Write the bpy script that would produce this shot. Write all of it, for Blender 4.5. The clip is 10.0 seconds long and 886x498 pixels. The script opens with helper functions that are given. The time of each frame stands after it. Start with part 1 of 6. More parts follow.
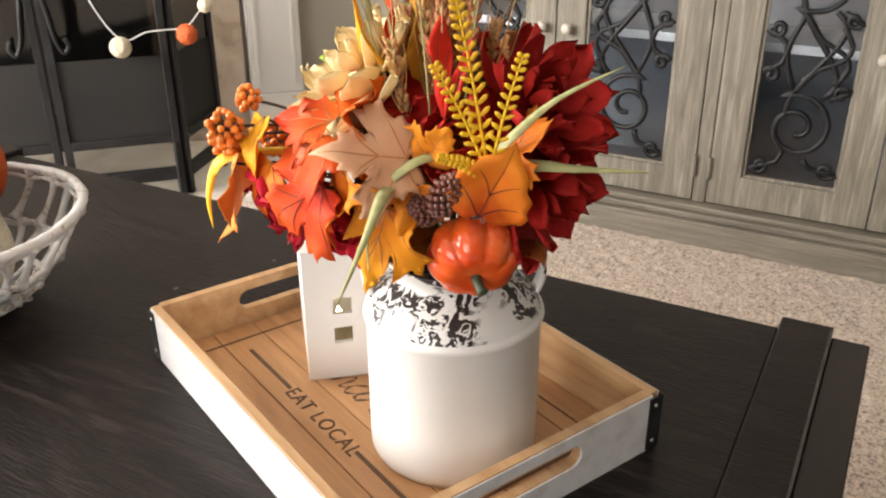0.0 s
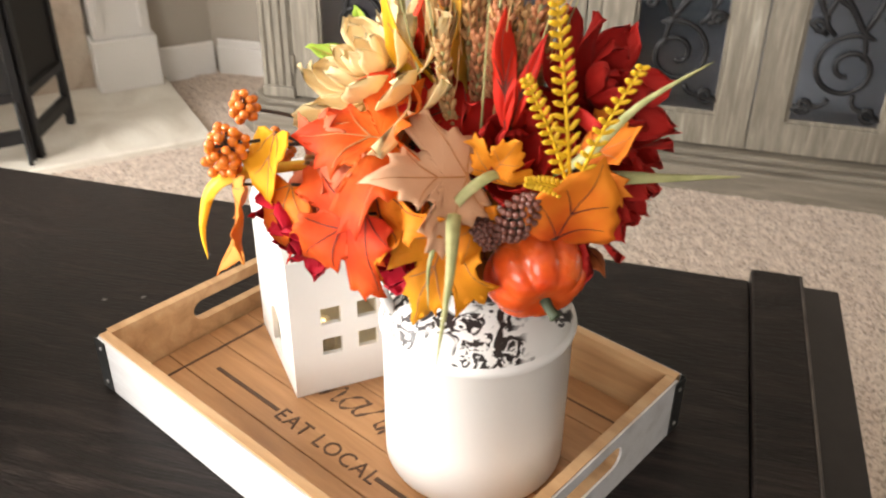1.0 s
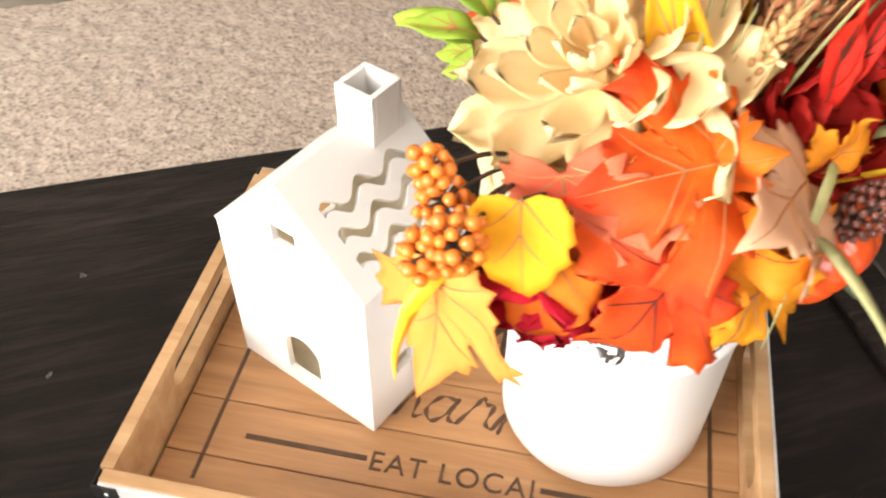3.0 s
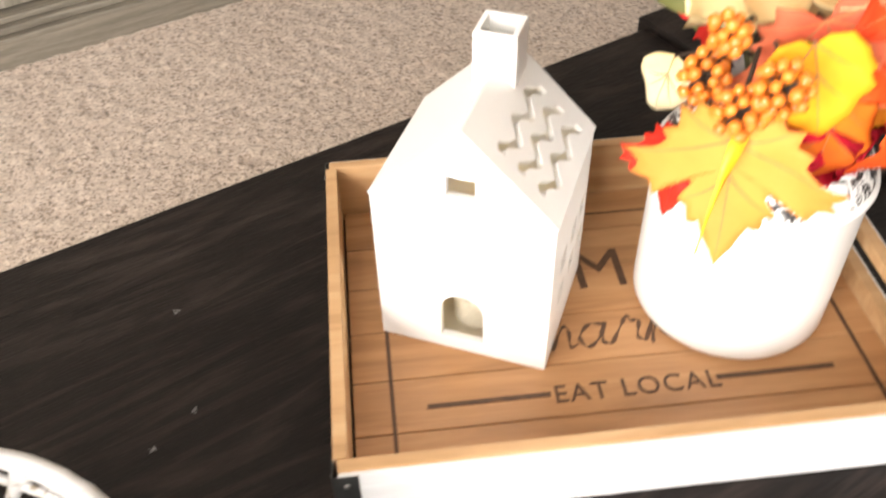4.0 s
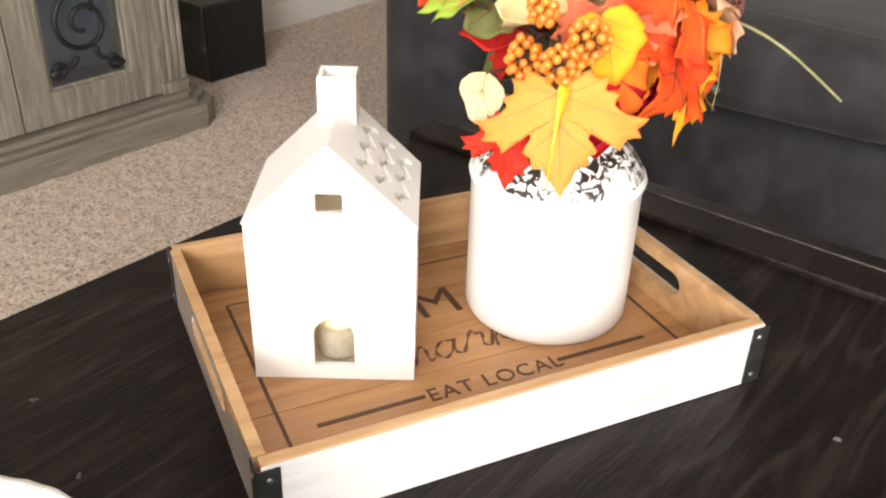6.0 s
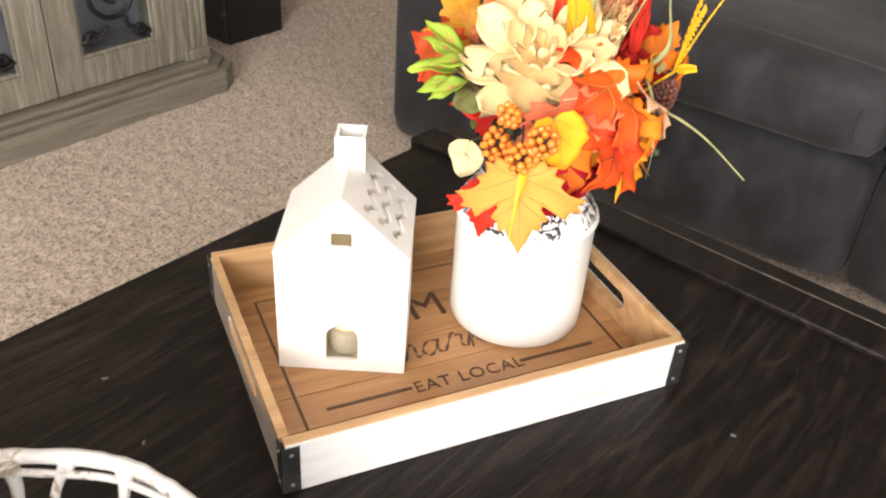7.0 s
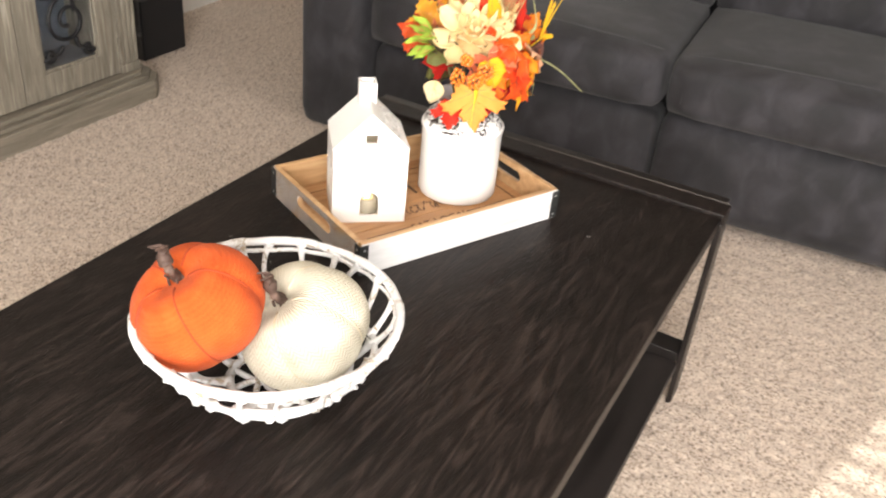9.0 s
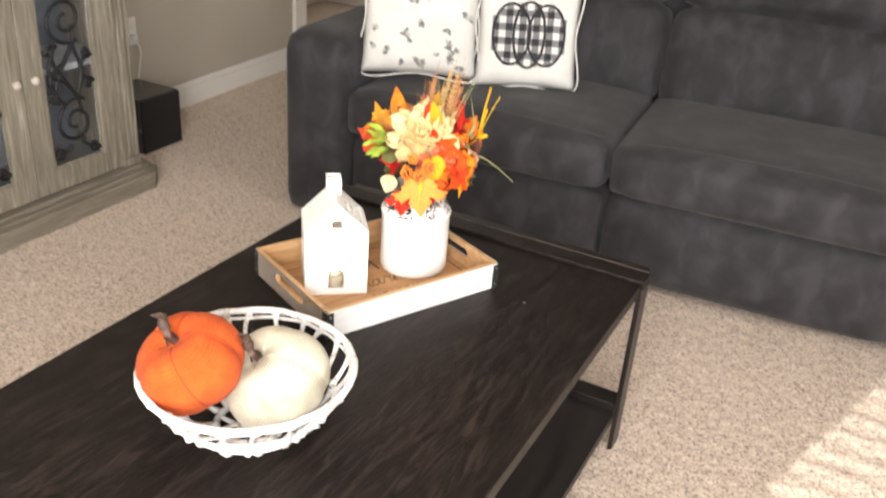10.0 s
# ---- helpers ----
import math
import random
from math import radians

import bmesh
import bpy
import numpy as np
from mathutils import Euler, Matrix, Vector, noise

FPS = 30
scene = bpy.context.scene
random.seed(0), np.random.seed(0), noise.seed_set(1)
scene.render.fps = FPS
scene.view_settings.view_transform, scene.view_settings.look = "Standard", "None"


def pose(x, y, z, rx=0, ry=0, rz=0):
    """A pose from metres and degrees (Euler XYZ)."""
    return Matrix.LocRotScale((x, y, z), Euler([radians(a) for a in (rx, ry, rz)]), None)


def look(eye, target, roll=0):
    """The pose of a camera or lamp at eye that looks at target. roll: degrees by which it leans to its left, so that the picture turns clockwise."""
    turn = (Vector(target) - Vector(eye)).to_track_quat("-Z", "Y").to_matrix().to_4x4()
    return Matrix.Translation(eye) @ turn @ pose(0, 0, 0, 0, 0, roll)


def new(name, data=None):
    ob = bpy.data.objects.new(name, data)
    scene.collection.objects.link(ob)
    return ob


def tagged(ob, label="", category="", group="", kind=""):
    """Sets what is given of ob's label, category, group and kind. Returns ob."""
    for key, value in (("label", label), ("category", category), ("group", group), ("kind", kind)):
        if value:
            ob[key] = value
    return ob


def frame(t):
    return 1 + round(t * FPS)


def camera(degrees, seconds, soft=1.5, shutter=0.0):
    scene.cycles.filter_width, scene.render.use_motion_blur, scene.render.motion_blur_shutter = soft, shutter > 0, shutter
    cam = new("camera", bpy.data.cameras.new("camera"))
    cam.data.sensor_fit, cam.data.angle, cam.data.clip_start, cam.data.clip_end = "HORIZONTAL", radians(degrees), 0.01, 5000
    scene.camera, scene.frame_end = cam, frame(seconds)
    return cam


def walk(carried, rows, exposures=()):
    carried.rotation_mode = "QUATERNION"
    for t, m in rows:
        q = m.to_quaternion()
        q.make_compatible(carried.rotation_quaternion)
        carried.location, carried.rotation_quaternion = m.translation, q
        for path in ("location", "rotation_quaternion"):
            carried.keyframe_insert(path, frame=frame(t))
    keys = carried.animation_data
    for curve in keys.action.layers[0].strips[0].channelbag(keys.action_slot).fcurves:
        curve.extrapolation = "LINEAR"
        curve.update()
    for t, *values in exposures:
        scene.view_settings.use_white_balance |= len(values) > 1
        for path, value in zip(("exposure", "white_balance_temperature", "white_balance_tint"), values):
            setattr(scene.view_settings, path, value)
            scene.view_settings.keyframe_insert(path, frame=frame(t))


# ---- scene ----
cam = camera(53.0, 10.0, soft=2.1, shutter=0.4)
PATH = [
    (0, (0.034, 0.384, 0.968), (1.627, 1.231, 0.106), -0.2),
    (0.5, (0.043, 0.447, 0.968), (1.678, 1.166, 0.067), 0.4),
    (1, (0.067, 0.552, 0.994), (1.72, 1.029, -0.026), 0.5),
    (1.5, (0.1, 0.664, 1.038), (1.656, 0.866, -0.201), 2.1),
    (2, (0.124, 0.741, 1.059), (1.619, 0.796, -0.269), 0.7),
    (2.2, (0.149, 0.764, 1.054), (1.647, 0.775, -0.271), 0.8),
    (3.3, (0.307, 0.94, 1.016), (1.593, 0.48, -0.444), 0.8),
    (3.5, (0.312, 0.975, 1.021), (1.604, 0.43, -0.405), 1.1),
    (3.6, (0.312, 0.998, 1.022), (1.598, 0.405, -0.391), 0.7),
    (4, (0.312, 1.116, 0.991), (1.549, 0.387, -0.401), -1.8),
    (4.5, (0.3, 1.208, 0.914), (1.488, 0.189, -0.331), -0.0),
    (5, (0.282, 1.24, 0.866), (1.436, 0.006, -0.205), 0.0),
    (5.5, (0.266, 1.259, 0.855), (1.371, -0.093, -0.119), 1.3),
    (5.7, (0.264, 1.269, 0.871), (1.363, -0.097, -0.09), 1.4),
    (6.8, (0.2, 1.33, 1.067), (1.207, 0.044, -0.087), 4.1),
    (7, (0.179, 1.359, 1.085), (1.212, 0.063, -0.035), 4.2),
    (7.5, (0.085, 1.515, 1.135), (1.044, 0.149, 0.033), 3.7),
    (8, (0.036, 1.676, 1.193), (0.991, 0.339, 0.052), 4.9),
    (8.5, (0.019, 1.831, 1.217), (0.822, 0.405, 0.068), 6.0),
    (8.8, (-0.008, 1.952, 1.239), (0.753, 0.468, 0.136), 5.9),
    (9, (-0.031, 2.03, 1.261), (0.712, 0.502, 0.205), 5.9),
    (9.5, (-0.116, 2.141, 1.335), (0.583, 0.565, 0.322), 5.5),
    (10, (-0.215, 2.212, 1.398), (0.573, 0.613, 0.491), 4.5),
]
walk(cam, [(t, look(eye, target, roll)) for t, eye, target, roll in PATH], exposures=[(0.0, 0.44), (1.0, 0.53), (2.0, 0.61), (3.5, 0.66), (4.5, 0.50), (5.5, 0.40), (7.0, 0.38), (10.0, 0.41)])
# watts of daylight at the north window and of the added west fill lamp
NORTH_POWER, WEST_FILL_POWER = 136.0, 36.0

# ---- light ----
world = bpy.data.worlds.new("world")
scene.world = world
world.use_nodes = True
wn = world.node_tree
sky = wn.nodes.new("ShaderNodeTexSky")
sky.sky_type, sky.sun_disc = "NISHITA", False
sky.sun_elevation, sky.sun_rotation = radians(27.3), radians(17)
wn.links.new(sky.outputs[0], wn.nodes["Background"].inputs[0])
wn.nodes["Background"].inputs[1].default_value = 0.1

sun = new("sun", bpy.data.lights.new("sun", "SUN"))
sun.data.energy, sun.data.angle, sun.data.color = 5.0, radians(0.3), (1.0, 0.955, 0.88)
sun.matrix_world = look((0, 0, 0), (-0.258, -0.85, -0.457))


def window_light(name, eye, target, w, h, power, colour):
    lamp = new(name, bpy.data.lights.new(name, "AREA"))
    lamp.data.shape, lamp.data.size, lamp.data.size_y = "RECTANGLE", w, h
    lamp.data.energy, lamp.data.color = power, colour
    lamp.matrix_world = look(eye, target)
    return lamp


window_light("window_light_north", (-0.35, 3.12, 1.35), (2.3, 0.4, 0.9), 1.6, 1.5, NORTH_POWER, (1.0, 0.96, 0.92))
# added fill lamp that brightens the west-facing sides; its window is only assumed
window_light("window_light_west", (-2.5, 1.0, 1.35), (2.0, 1.7, 0.8), 1.7, 1.4, WEST_FILL_POWER, (1.0, 0.96, 0.915))


# ---- materials ----
def nodes_of(name):
    m = bpy.data.materials.new(name)
    m.use_nodes = True
    return m, m.node_tree.nodes, m.node_tree.links, m.node_tree.nodes["Principled BSDF"]


def ramp_node(n, stops):
    r = n.new("ShaderNodeValToRGB")
    while len(r.color_ramp.elements) < len(stops):
        r.color_ramp.elements.new(0.5)
    for e, (p, c) in zip(r.color_ramp.elements, stops):
        e.position, e.color = p, (*c, 1)
    return r


def surface(name, stops, scale=8.0, rough=0.6, metal=0.0, stretch=(1, 1, 1), fine=150.0, bump=0.15, depth=0.001,
            sheen=0.0, spread=0.12, detail=6.0, distortion=0.0, coat=0.0, fine_mix=0.25, turn=(0, 0, 0), spec=0.5):
    """A surface with broad colour change, fine grain, relief and a little change from piece to piece."""
    m, n, l, b = nodes_of(name)
    tc = n.new("ShaderNodeTexCoord")
    mp = n.new("ShaderNodeMapping")
    mp.inputs["Scale"].default_value = stretch
    mp.inputs["Rotation"].default_value = [radians(a) for a in turn]
    l.new(tc.outputs["Object"], mp.inputs[0])
    n1 = n.new("ShaderNodeTexNoise")
    n1.inputs["Scale"].default_value, n1.inputs["Detail"].default_value = scale, detail
    n1.inputs["Distortion"].default_value = distortion
    l.new(mp.outputs[0], n1.inputs["Vector"])
    r = ramp_node(n, stops)
    l.new(n1.outputs[0], r.inputs[0])
    n2 = n.new("ShaderNodeTexNoise")
    n2.inputs["Scale"].default_value, n2.inputs["Detail"].default_value = fine, 4
    l.new(mp.outputs[0], n2.inputs["Vector"])
    info = n.new("ShaderNodeObjectInfo")
    val = n.new("ShaderNodeMath")
    val.operation = "MULTIPLY_ADD"
    l.new(info.outputs["Random"], val.inputs[0])
    val.inputs[1].default_value, val.inputs[2].default_value = spread, 1 - spread / 2 - fine_mix / 2
    add = n.new("ShaderNodeMath")
    add.operation = "MULTIPLY_ADD"
    l.new(n2.outputs[0], add.inputs[0])
    add.inputs[1].default_value = fine_mix
    l.new(val.outputs[0], add.inputs[2])
    hsv = n.new("ShaderNodeHueSaturation")
    l.new(r.outputs[0], hsv.inputs["Color"])
    l.new(add.outputs[0], hsv.inputs["Value"])
    l.new(hsv.outputs[0], b.inputs["Base Color"])
    rr = n.new("ShaderNodeMath")
    rr.operation = "MULTIPLY_ADD"
    l.new(n1.outputs[0], rr.inputs[0])
    rr.inputs[1].default_value, rr.inputs[2].default_value = 0.25, rough - 0.125
    l.new(rr.outputs[0], b.inputs["Roughness"])
    b.inputs["Metallic"].default_value = metal
    b.inputs["Specular IOR Level"].default_value = spec
    b.inputs["Sheen Weight"].default_value = sheen
    b.inputs["Coat Weight"].default_value = coat
    bp = n.new("ShaderNodeBump")
    bp.inputs["Strength"].default_value, bp.inputs["Distance"].default_value = bump, depth
    l.new(n2.outputs[0], bp.inputs["Height"])
    l.new(bp.outputs[0], b.inputs["Normal"])
    return m


WHITE = (0.80, 0.78, 0.74)
M_TABLE = surface("espresso_wood", [(0.3, (0.0052, 0.0036, 0.0031)), (0.5, (0.0088, 0.0060, 0.0051)), (0.72, (0.0275, 0.0196, 0.0165))],
                  scale=4.2, rough=0.40, stretch=(8, 1.0, 8), fine=46, bump=0.6, depth=0.0018, distortion=3.2, fine_mix=0.55, spec=0.20)
M_SHELF = surface("dark_shelf_wood", [(0.3, (0.007, 0.005, 0.0045)), (0.7, (0.017, 0.0125, 0.011))], scale=5, rough=0.5, stretch=(9, 0.7, 9), fine=40)
M_METAL = surface("dark_bronze_metal", [(0.3, (0.012, 0.009, 0.008)), (0.7, (0.026, 0.021, 0.019))], scale=14, rough=0.38, metal=0.4, bump=0.08)
# worn rail edge, with the highlight along it put into the colour
M_EDGE = surface("worn_and_highlit_edge", [(0.35, (0.03, 0.024, 0.02)), (0.7, (0.12, 0.10, 0.085))], scale=30, rough=0.45, metal=0.2)
M_BLACK = surface("black_iron", [(0.3, (0.006, 0.006, 0.007)), (0.7, (0.02, 0.02, 0.021))], scale=20, rough=0.5, metal=0.3, bump=0.3)
M_BRACKET = surface("dark_grey_bracket", [(0.3, (0.03, 0.03, 0.029)), (0.7, (0.06, 0.06, 0.057))], scale=40, rough=0.45, metal=0.6)
M_STEEL = surface("steel", [(0.3, (0.35, 0.35, 0.34)), (0.7, (0.6, 0.6, 0.58))], scale=60, rough=0.35, metal=1.0)
M_CARPET = surface("beige_carpet", [(0.36, (0.20, 0.14, 0.10)), (0.45, (0.50, 0.385, 0.295)), (0.66, (0.72, 0.61, 0.505))],
                   scale=150, rough=0.95, fine=420, bump=0.9, depth=0.004, sheen=0.25, fine_mix=0.5, detail=8, distortion=0.6)
M_WALL = surface("greige_wall_paint", [(0.3, (0.42, 0.38, 0.32)), (0.7, (0.46, 0.42, 0.36))], scale=3, rough=0.85, fine=300, bump=0.12, fine_mix=0.06)
M_CEIL = surface("white_ceiling_paint", [(0.3, (0.76, 0.75, 0.72)), (0.7, (0.8, 0.79, 0.76))], scale=4, rough=0.9, fine=250, bump=0.2, fine_mix=0.05)
M_TRIM = surface("white_trim_paint", [(0.3, (0.74, 0.72, 0.68)), (0.7, (0.80, 0.78, 0.75))], scale=5, rough=0.4, bump=0.05, fine_mix=0.06)
M_CONSOLE = surface("weathered_grey_wood", [(0.25, (0.125, 0.108, 0.083)), (0.48, (0.195, 0.172, 0.134)), (0.62, (0.255, 0.228, 0.180)), (0.8, (0.40, 0.37, 0.31))],
                    scale=6, rough=0.62, stretch=(12, 12, 0.9), fine=60, bump=0.4, depth=0.0008, distortion=0.8, fine_mix=0.6)
M_CONSOLE_H = surface("weathered_grey_wood_flat_grain", [(0.25, (0.12, 0.103, 0.078)), (0.48, (0.175, 0.152, 0.118)), (0.65, (0.225, 0.198, 0.156)), (0.85, (0.33, 0.30, 0.25))],
                      scale=6, rough=0.6, stretch=(12, 0.9, 12), fine=60, bump=0.4, depth=0.0008, distortion=0.8, fine_mix=0.6)
# inside colour lightened and blued to paint in the door glass's window reflection
M_INSIDE = surface("cabinet_inside_with_glass_reflection", [(0.3, (0.15, 0.165, 0.185)), (0.7, (0.22, 0.235, 0.26))], scale=4, rough=0.7)
M_INSHELF = surface("pale_cabinet_shelf", [(0.3, (0.42, 0.43, 0.43)), (0.7, (0.55, 0.56, 0.56))], scale=8, rough=0.4)
M_SOFA = surface("charcoal_velvet", [(0.36, (0.0110, 0.0103, 0.0122)), (0.5, (0.0200, 0.0187, 0.0220)), (0.66, (0.0360, 0.0336, 0.0392))],
                 scale=13, rough=0.8, stretch=(1, 1, 0.7), fine=420, bump=0.5, depth=0.0010, sheen=0.10, detail=9, distortion=0.5, fine_mix=0.3)
M_STITCH = surface("grey_stitching", [(0.3, (0.05, 0.05, 0.053)), (0.7, (0.09, 0.09, 0.094))], scale=60, rough=0.9)
M_TRAYWOOD = surface("honey_pine_wood", [(0.25, (0.36, 0.20, 0.088)), (0.5, (0.50, 0.30, 0.145)), (0.78, (0.60, 0.40, 0.22))],
                     scale=6, rough=0.5, stretch=(0.8, 9, 9), fine=60, bump=0.2, depth=0.0004, distortion=0.7)
M_TRAYFLOOR = surface("warm_stained_wood", [(0.25, (0.28, 0.135, 0.052)), (0.5, (0.40, 0.205, 0.088)), (0.78, (0.50, 0.285, 0.135))],
                      scale=7, rough=0.48, stretch=(0.8, 8, 8), fine=60, bump=0.2, depth=0.0004, distortion=1.0)
M_TRAYWHITE = surface("whitewashed_wood", [(0.3, (0.50, 0.48, 0.465)), (0.5, (0.62, 0.605, 0.595)), (0.7, (0.66, 0.65, 0.645))],
                      scale=6, rough=0.55, stretch=(0.8, 8, 8), fine=60, bump=0.4, depth=0.0006)
M_BURN = surface("burnt_lettering", [(0.3, (0.055, 0.027, 0.014)), (0.7, (0.11, 0.055, 0.028))], scale=120, rough=0.7)
M_CERAMIC = surface("matt_white_ceramic", [(0.3, (0.82, 0.80, 0.77)), (0.7, (0.86, 0.845, 0.815))], scale=8, rough=0.42, fine=200, bump=0.05, fine_mix=0.03, spread=0.02)
# the white ceramic again, with the shade inside the lantern put into its colour
M_HOLE = surface("shaded_ceramic_inside", [(0.3, (0.62, 0.56, 0.44)), (0.7, (0.7, 0.64, 0.52))], scale=8, rough=0.6)
M_ORANGE = surface("orange_knit_wool", [(0.3, (0.46, 0.070, 0.014)), (0.7, (0.58, 0.105, 0.022))], scale=40, rough=0.95, fine=420, bump=0.9, depth=0.0016, sheen=0.05, spec=0.1, fine_mix=0.35)
M_CREAM = surface("cream_woven_cloth", [(0.3, (0.46, 0.41, 0.31)), (0.7, (0.58, 0.53, 0.42))], scale=30, rough=0.95, fine=420, bump=0.9, depth=0.0016, fine_mix=0.3, spec=0.15)
M_CREAM_WEAVE = surface("cream_herringbone_cloth", [(0.3, (0.50, 0.46, 0.37)), (0.7, (0.62, 0.58, 0.48))], scale=30, rough=0.95, fine=420, bump=0.6, depth=0.0012, fine_mix=0.3, spec=0.15)
M_STEM = surface("dried_vine", [(0.3, (0.03, 0.016, 0.011)), (0.55, (0.075, 0.042, 0.030)), (0.75, (0.20, 0.135, 0.10))], scale=70, rough=0.7, bump=0.8)
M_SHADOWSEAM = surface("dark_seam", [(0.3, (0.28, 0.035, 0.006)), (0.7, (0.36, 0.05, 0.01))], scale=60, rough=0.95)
M_SEAMCREAM = surface("cream_seam", [(0.3, (0.5, 0.42, 0.29)), (0.7, (0.62, 0.53, 0.38))], scale=60, rough=0.95)
M_PLASTIC = surface("white_plastic", [(0.3, (0.72, 0.71, 0.68)), (0.7, (0.78, 0.77, 0.74))], scale=10, rough=0.35)
M_STONE = surface("pale_hearth_stone", [(0.3, (0.55, 0.50, 0.42)), (0.55, (0.68, 0.64, 0.56)), (0.75, (0.74, 0.71, 0.64))], scale=5, rough=0.35, distortion=1.5)
M_MARBLE = surface("beige_marble", [(0.3, (0.46, 0.36, 0.27)), (0.55, (0.60, 0.50, 0.40)), (0.75, (0.68, 0.6, 0.5))], scale=6, rough=0.3, distortion=2.0)
M_SOOT = surface("firebox_black", [(0.3, (0.005, 0.0046, 0.0044)), (0.7, (0.016, 0.0145, 0.0130))], scale=6, rough=0.8)
M_SPEAKER = surface("black_speaker_cloth", [(0.3, (0.004, 0.003, 0.003)), (0.7, (0.010, 0.008, 0.008))], scale=200, rough=0.9)
M_SPEAKBOX = surface("black_vinyl_box", [(0.3, (0.03, 0.03, 0.028)), (0.7, (0.06, 0.058, 0.054))], scale=20, rough=0.22)
M_PILLOW = surface("white_cotton", [(0.3, (0.70, 0.69, 0.66)), (0.7, (0.80, 0.79, 0.76))], scale=12, rough=0.9, fine=600, bump=0.4)
M_PGREY = surface("grey_print", [(0.3, (0.10, 0.10, 0.11)), (0.7, (0.3, 0.3, 0.31))], scale=30, rough=0.9)
M_PBLACK = surface("black_print", [(0.3, (0.015, 0.015, 0.017)), (0.7, (0.04, 0.04, 0.045))], scale=60, rough=0.9)
M_PMID = surface("mid_grey_print", [(0.3, (0.16, 0.16, 0.17)), (0.7, (0.24, 0.24, 0.25))], scale=60, rough=0.9)
M_BLIND = surface("white_blind_slat", [(0.3, (0.74, 0.73, 0.7)), (0.7, (0.78, 0.77, 0.74))], scale=6, rough=0.5)


def glass_material(name, tint, rough):
    m, n, l, b = nodes_of(name)
    b.inputs["Base Color"].default_value = (*tint, 1)
    b.inputs["Transmission Weight"].default_value, b.inputs["Roughness"].default_value, b.inputs["IOR"].default_value = 1.0, rough, 1.45
    return m


M_GLASS = glass_material("smoked_cabinet_glass", (0.80, 0.83, 0.87), 0.03)


def speckled(name, base, spot, lo, hi, scale, rough, dist=2.0, clump=0.3):
    """Paint of one colour worn through to another in ragged patches."""
    m = surface(name, base, scale=9, rough=rough, bump=0.05, fine_mix=0.04)
    n, l = m.node_tree.nodes, m.node_tree.links
    b = n["Principled BSDF"]
    tc = n.new("ShaderNodeTexCoord")
    t = n.new("ShaderNodeTexNoise")
    t.inputs["Scale"].default_value, t.inputs["Detail"].default_value, t.inputs["Distortion"].default_value = scale, 5, dist
    l.new(tc.outputs["Object"], t.inputs["Vector"])
    r = ramp_node(n, [(lo, (0, 0, 0)), (hi, (1, 1, 1))])
    l.new(t.outputs[0], r.inputs[0])
    c = n.new("ShaderNodeTexNoise")
    c.inputs["Scale"].default_value, c.inputs["Detail"].default_value = scale * clump, 2
    l.new(tc.outputs["Object"], c.inputs["Vector"])
    rc = ramp_node(n, [(0.47, (0, 0, 0)), (0.51, (1, 1, 1))])
    l.new(c.outputs[0], rc.inputs[0])
    both = n.new("ShaderNodeMixRGB")
    both.blend_type = "MULTIPLY"
    both.inputs[0].default_value = 1.0
    l.new(r.outputs[0], both.inputs[1])
    l.new(rc.outputs[0], both.inputs[2])
    mix = n.new("ShaderNodeMixRGB")
    l.new(both.outputs[0], mix.inputs[0])
    old = b.inputs["Base Color"].links[0].from_socket
    l.new(old, mix.inputs[1])
    mix.inputs[2].default_value = (*spot, 1)
    l.new(mix.outputs[0], b.inputs["Base Color"])
    return m


def woven(m, columns, rows, slant, depth, tint):
    """Adds rows of thread round the thing's axis; slant bends them into a herringbone of so many columns."""
    n, l = m.node_tree.nodes, m.node_tree.links
    b = n["Principled BSDF"]
    tc, sep = n.new("ShaderNodeTexCoord"), n.new("ShaderNodeSeparateXYZ")
    l.new(tc.outputs["Object"], sep.inputs[0])

    def calc(op, a, c, d=None):
        q = n.new("ShaderNodeMath")
        q.operation = op
        for i, v in enumerate((a, c, d)):
            if v is None:
                continue
            if isinstance(v, (int, float)):
                q.inputs[i].default_value = v
            else:
                l.new(v, q.inputs[i])
        return q.outputs[0]

    turn = calc("ARCTAN2", sep.outputs[1], sep.outputs[0])
    zig = calc("PINGPONG", calc("MULTIPLY", turn, columns), 0.5)
    wave = calc("SINE", calc("ADD", calc("MULTIPLY", sep.outputs[2], rows), calc("MULTIPLY", zig, slant)), None)
    high = calc("MULTIPLY_ADD", wave, 0.5, 0.5)
    bp = n.new("ShaderNodeBump")
    bp.inputs["Strength"].default_value, bp.inputs["Distance"].default_value = 0.8, depth
    l.new(high, bp.inputs["Height"])
    l.new(b.inputs["Normal"].links[0].from_socket, bp.inputs["Normal"])
    l.new(bp.outputs[0], b.inputs["Normal"])
    mix = n.new("ShaderNodeMixRGB")
    mix.blend_type = "MULTIPLY"
    l.new(calc("MULTIPLY_ADD", high, -0.5, 0.5), mix.inputs[0])
    l.new(b.inputs["Base Color"].links[0].from_socket, mix.inputs[1])
    mix.inputs[2].default_value = (*tint, 1)
    l.new(mix.outputs[0], b.inputs["Base Color"])


woven(M_ORANGE, 0.0, 1300.0, 0.0, 0.0003, (0.86, 0.80, 0.74))
woven(M_CREAM_WEAVE, 5.0, 1050.0, 17.0, 0.0010, (0.68, 0.62, 0.5))

M_SHOULDER = speckled("white_enamel_chipped_to_black", [(0.3, (0.80, 0.78, 0.74)), (0.7, (0.85, 0.83, 0.8))], (0.022, 0.014, 0.012), 0.485, 0.50, 105, 0.4, dist=1.4, clump=0.20)
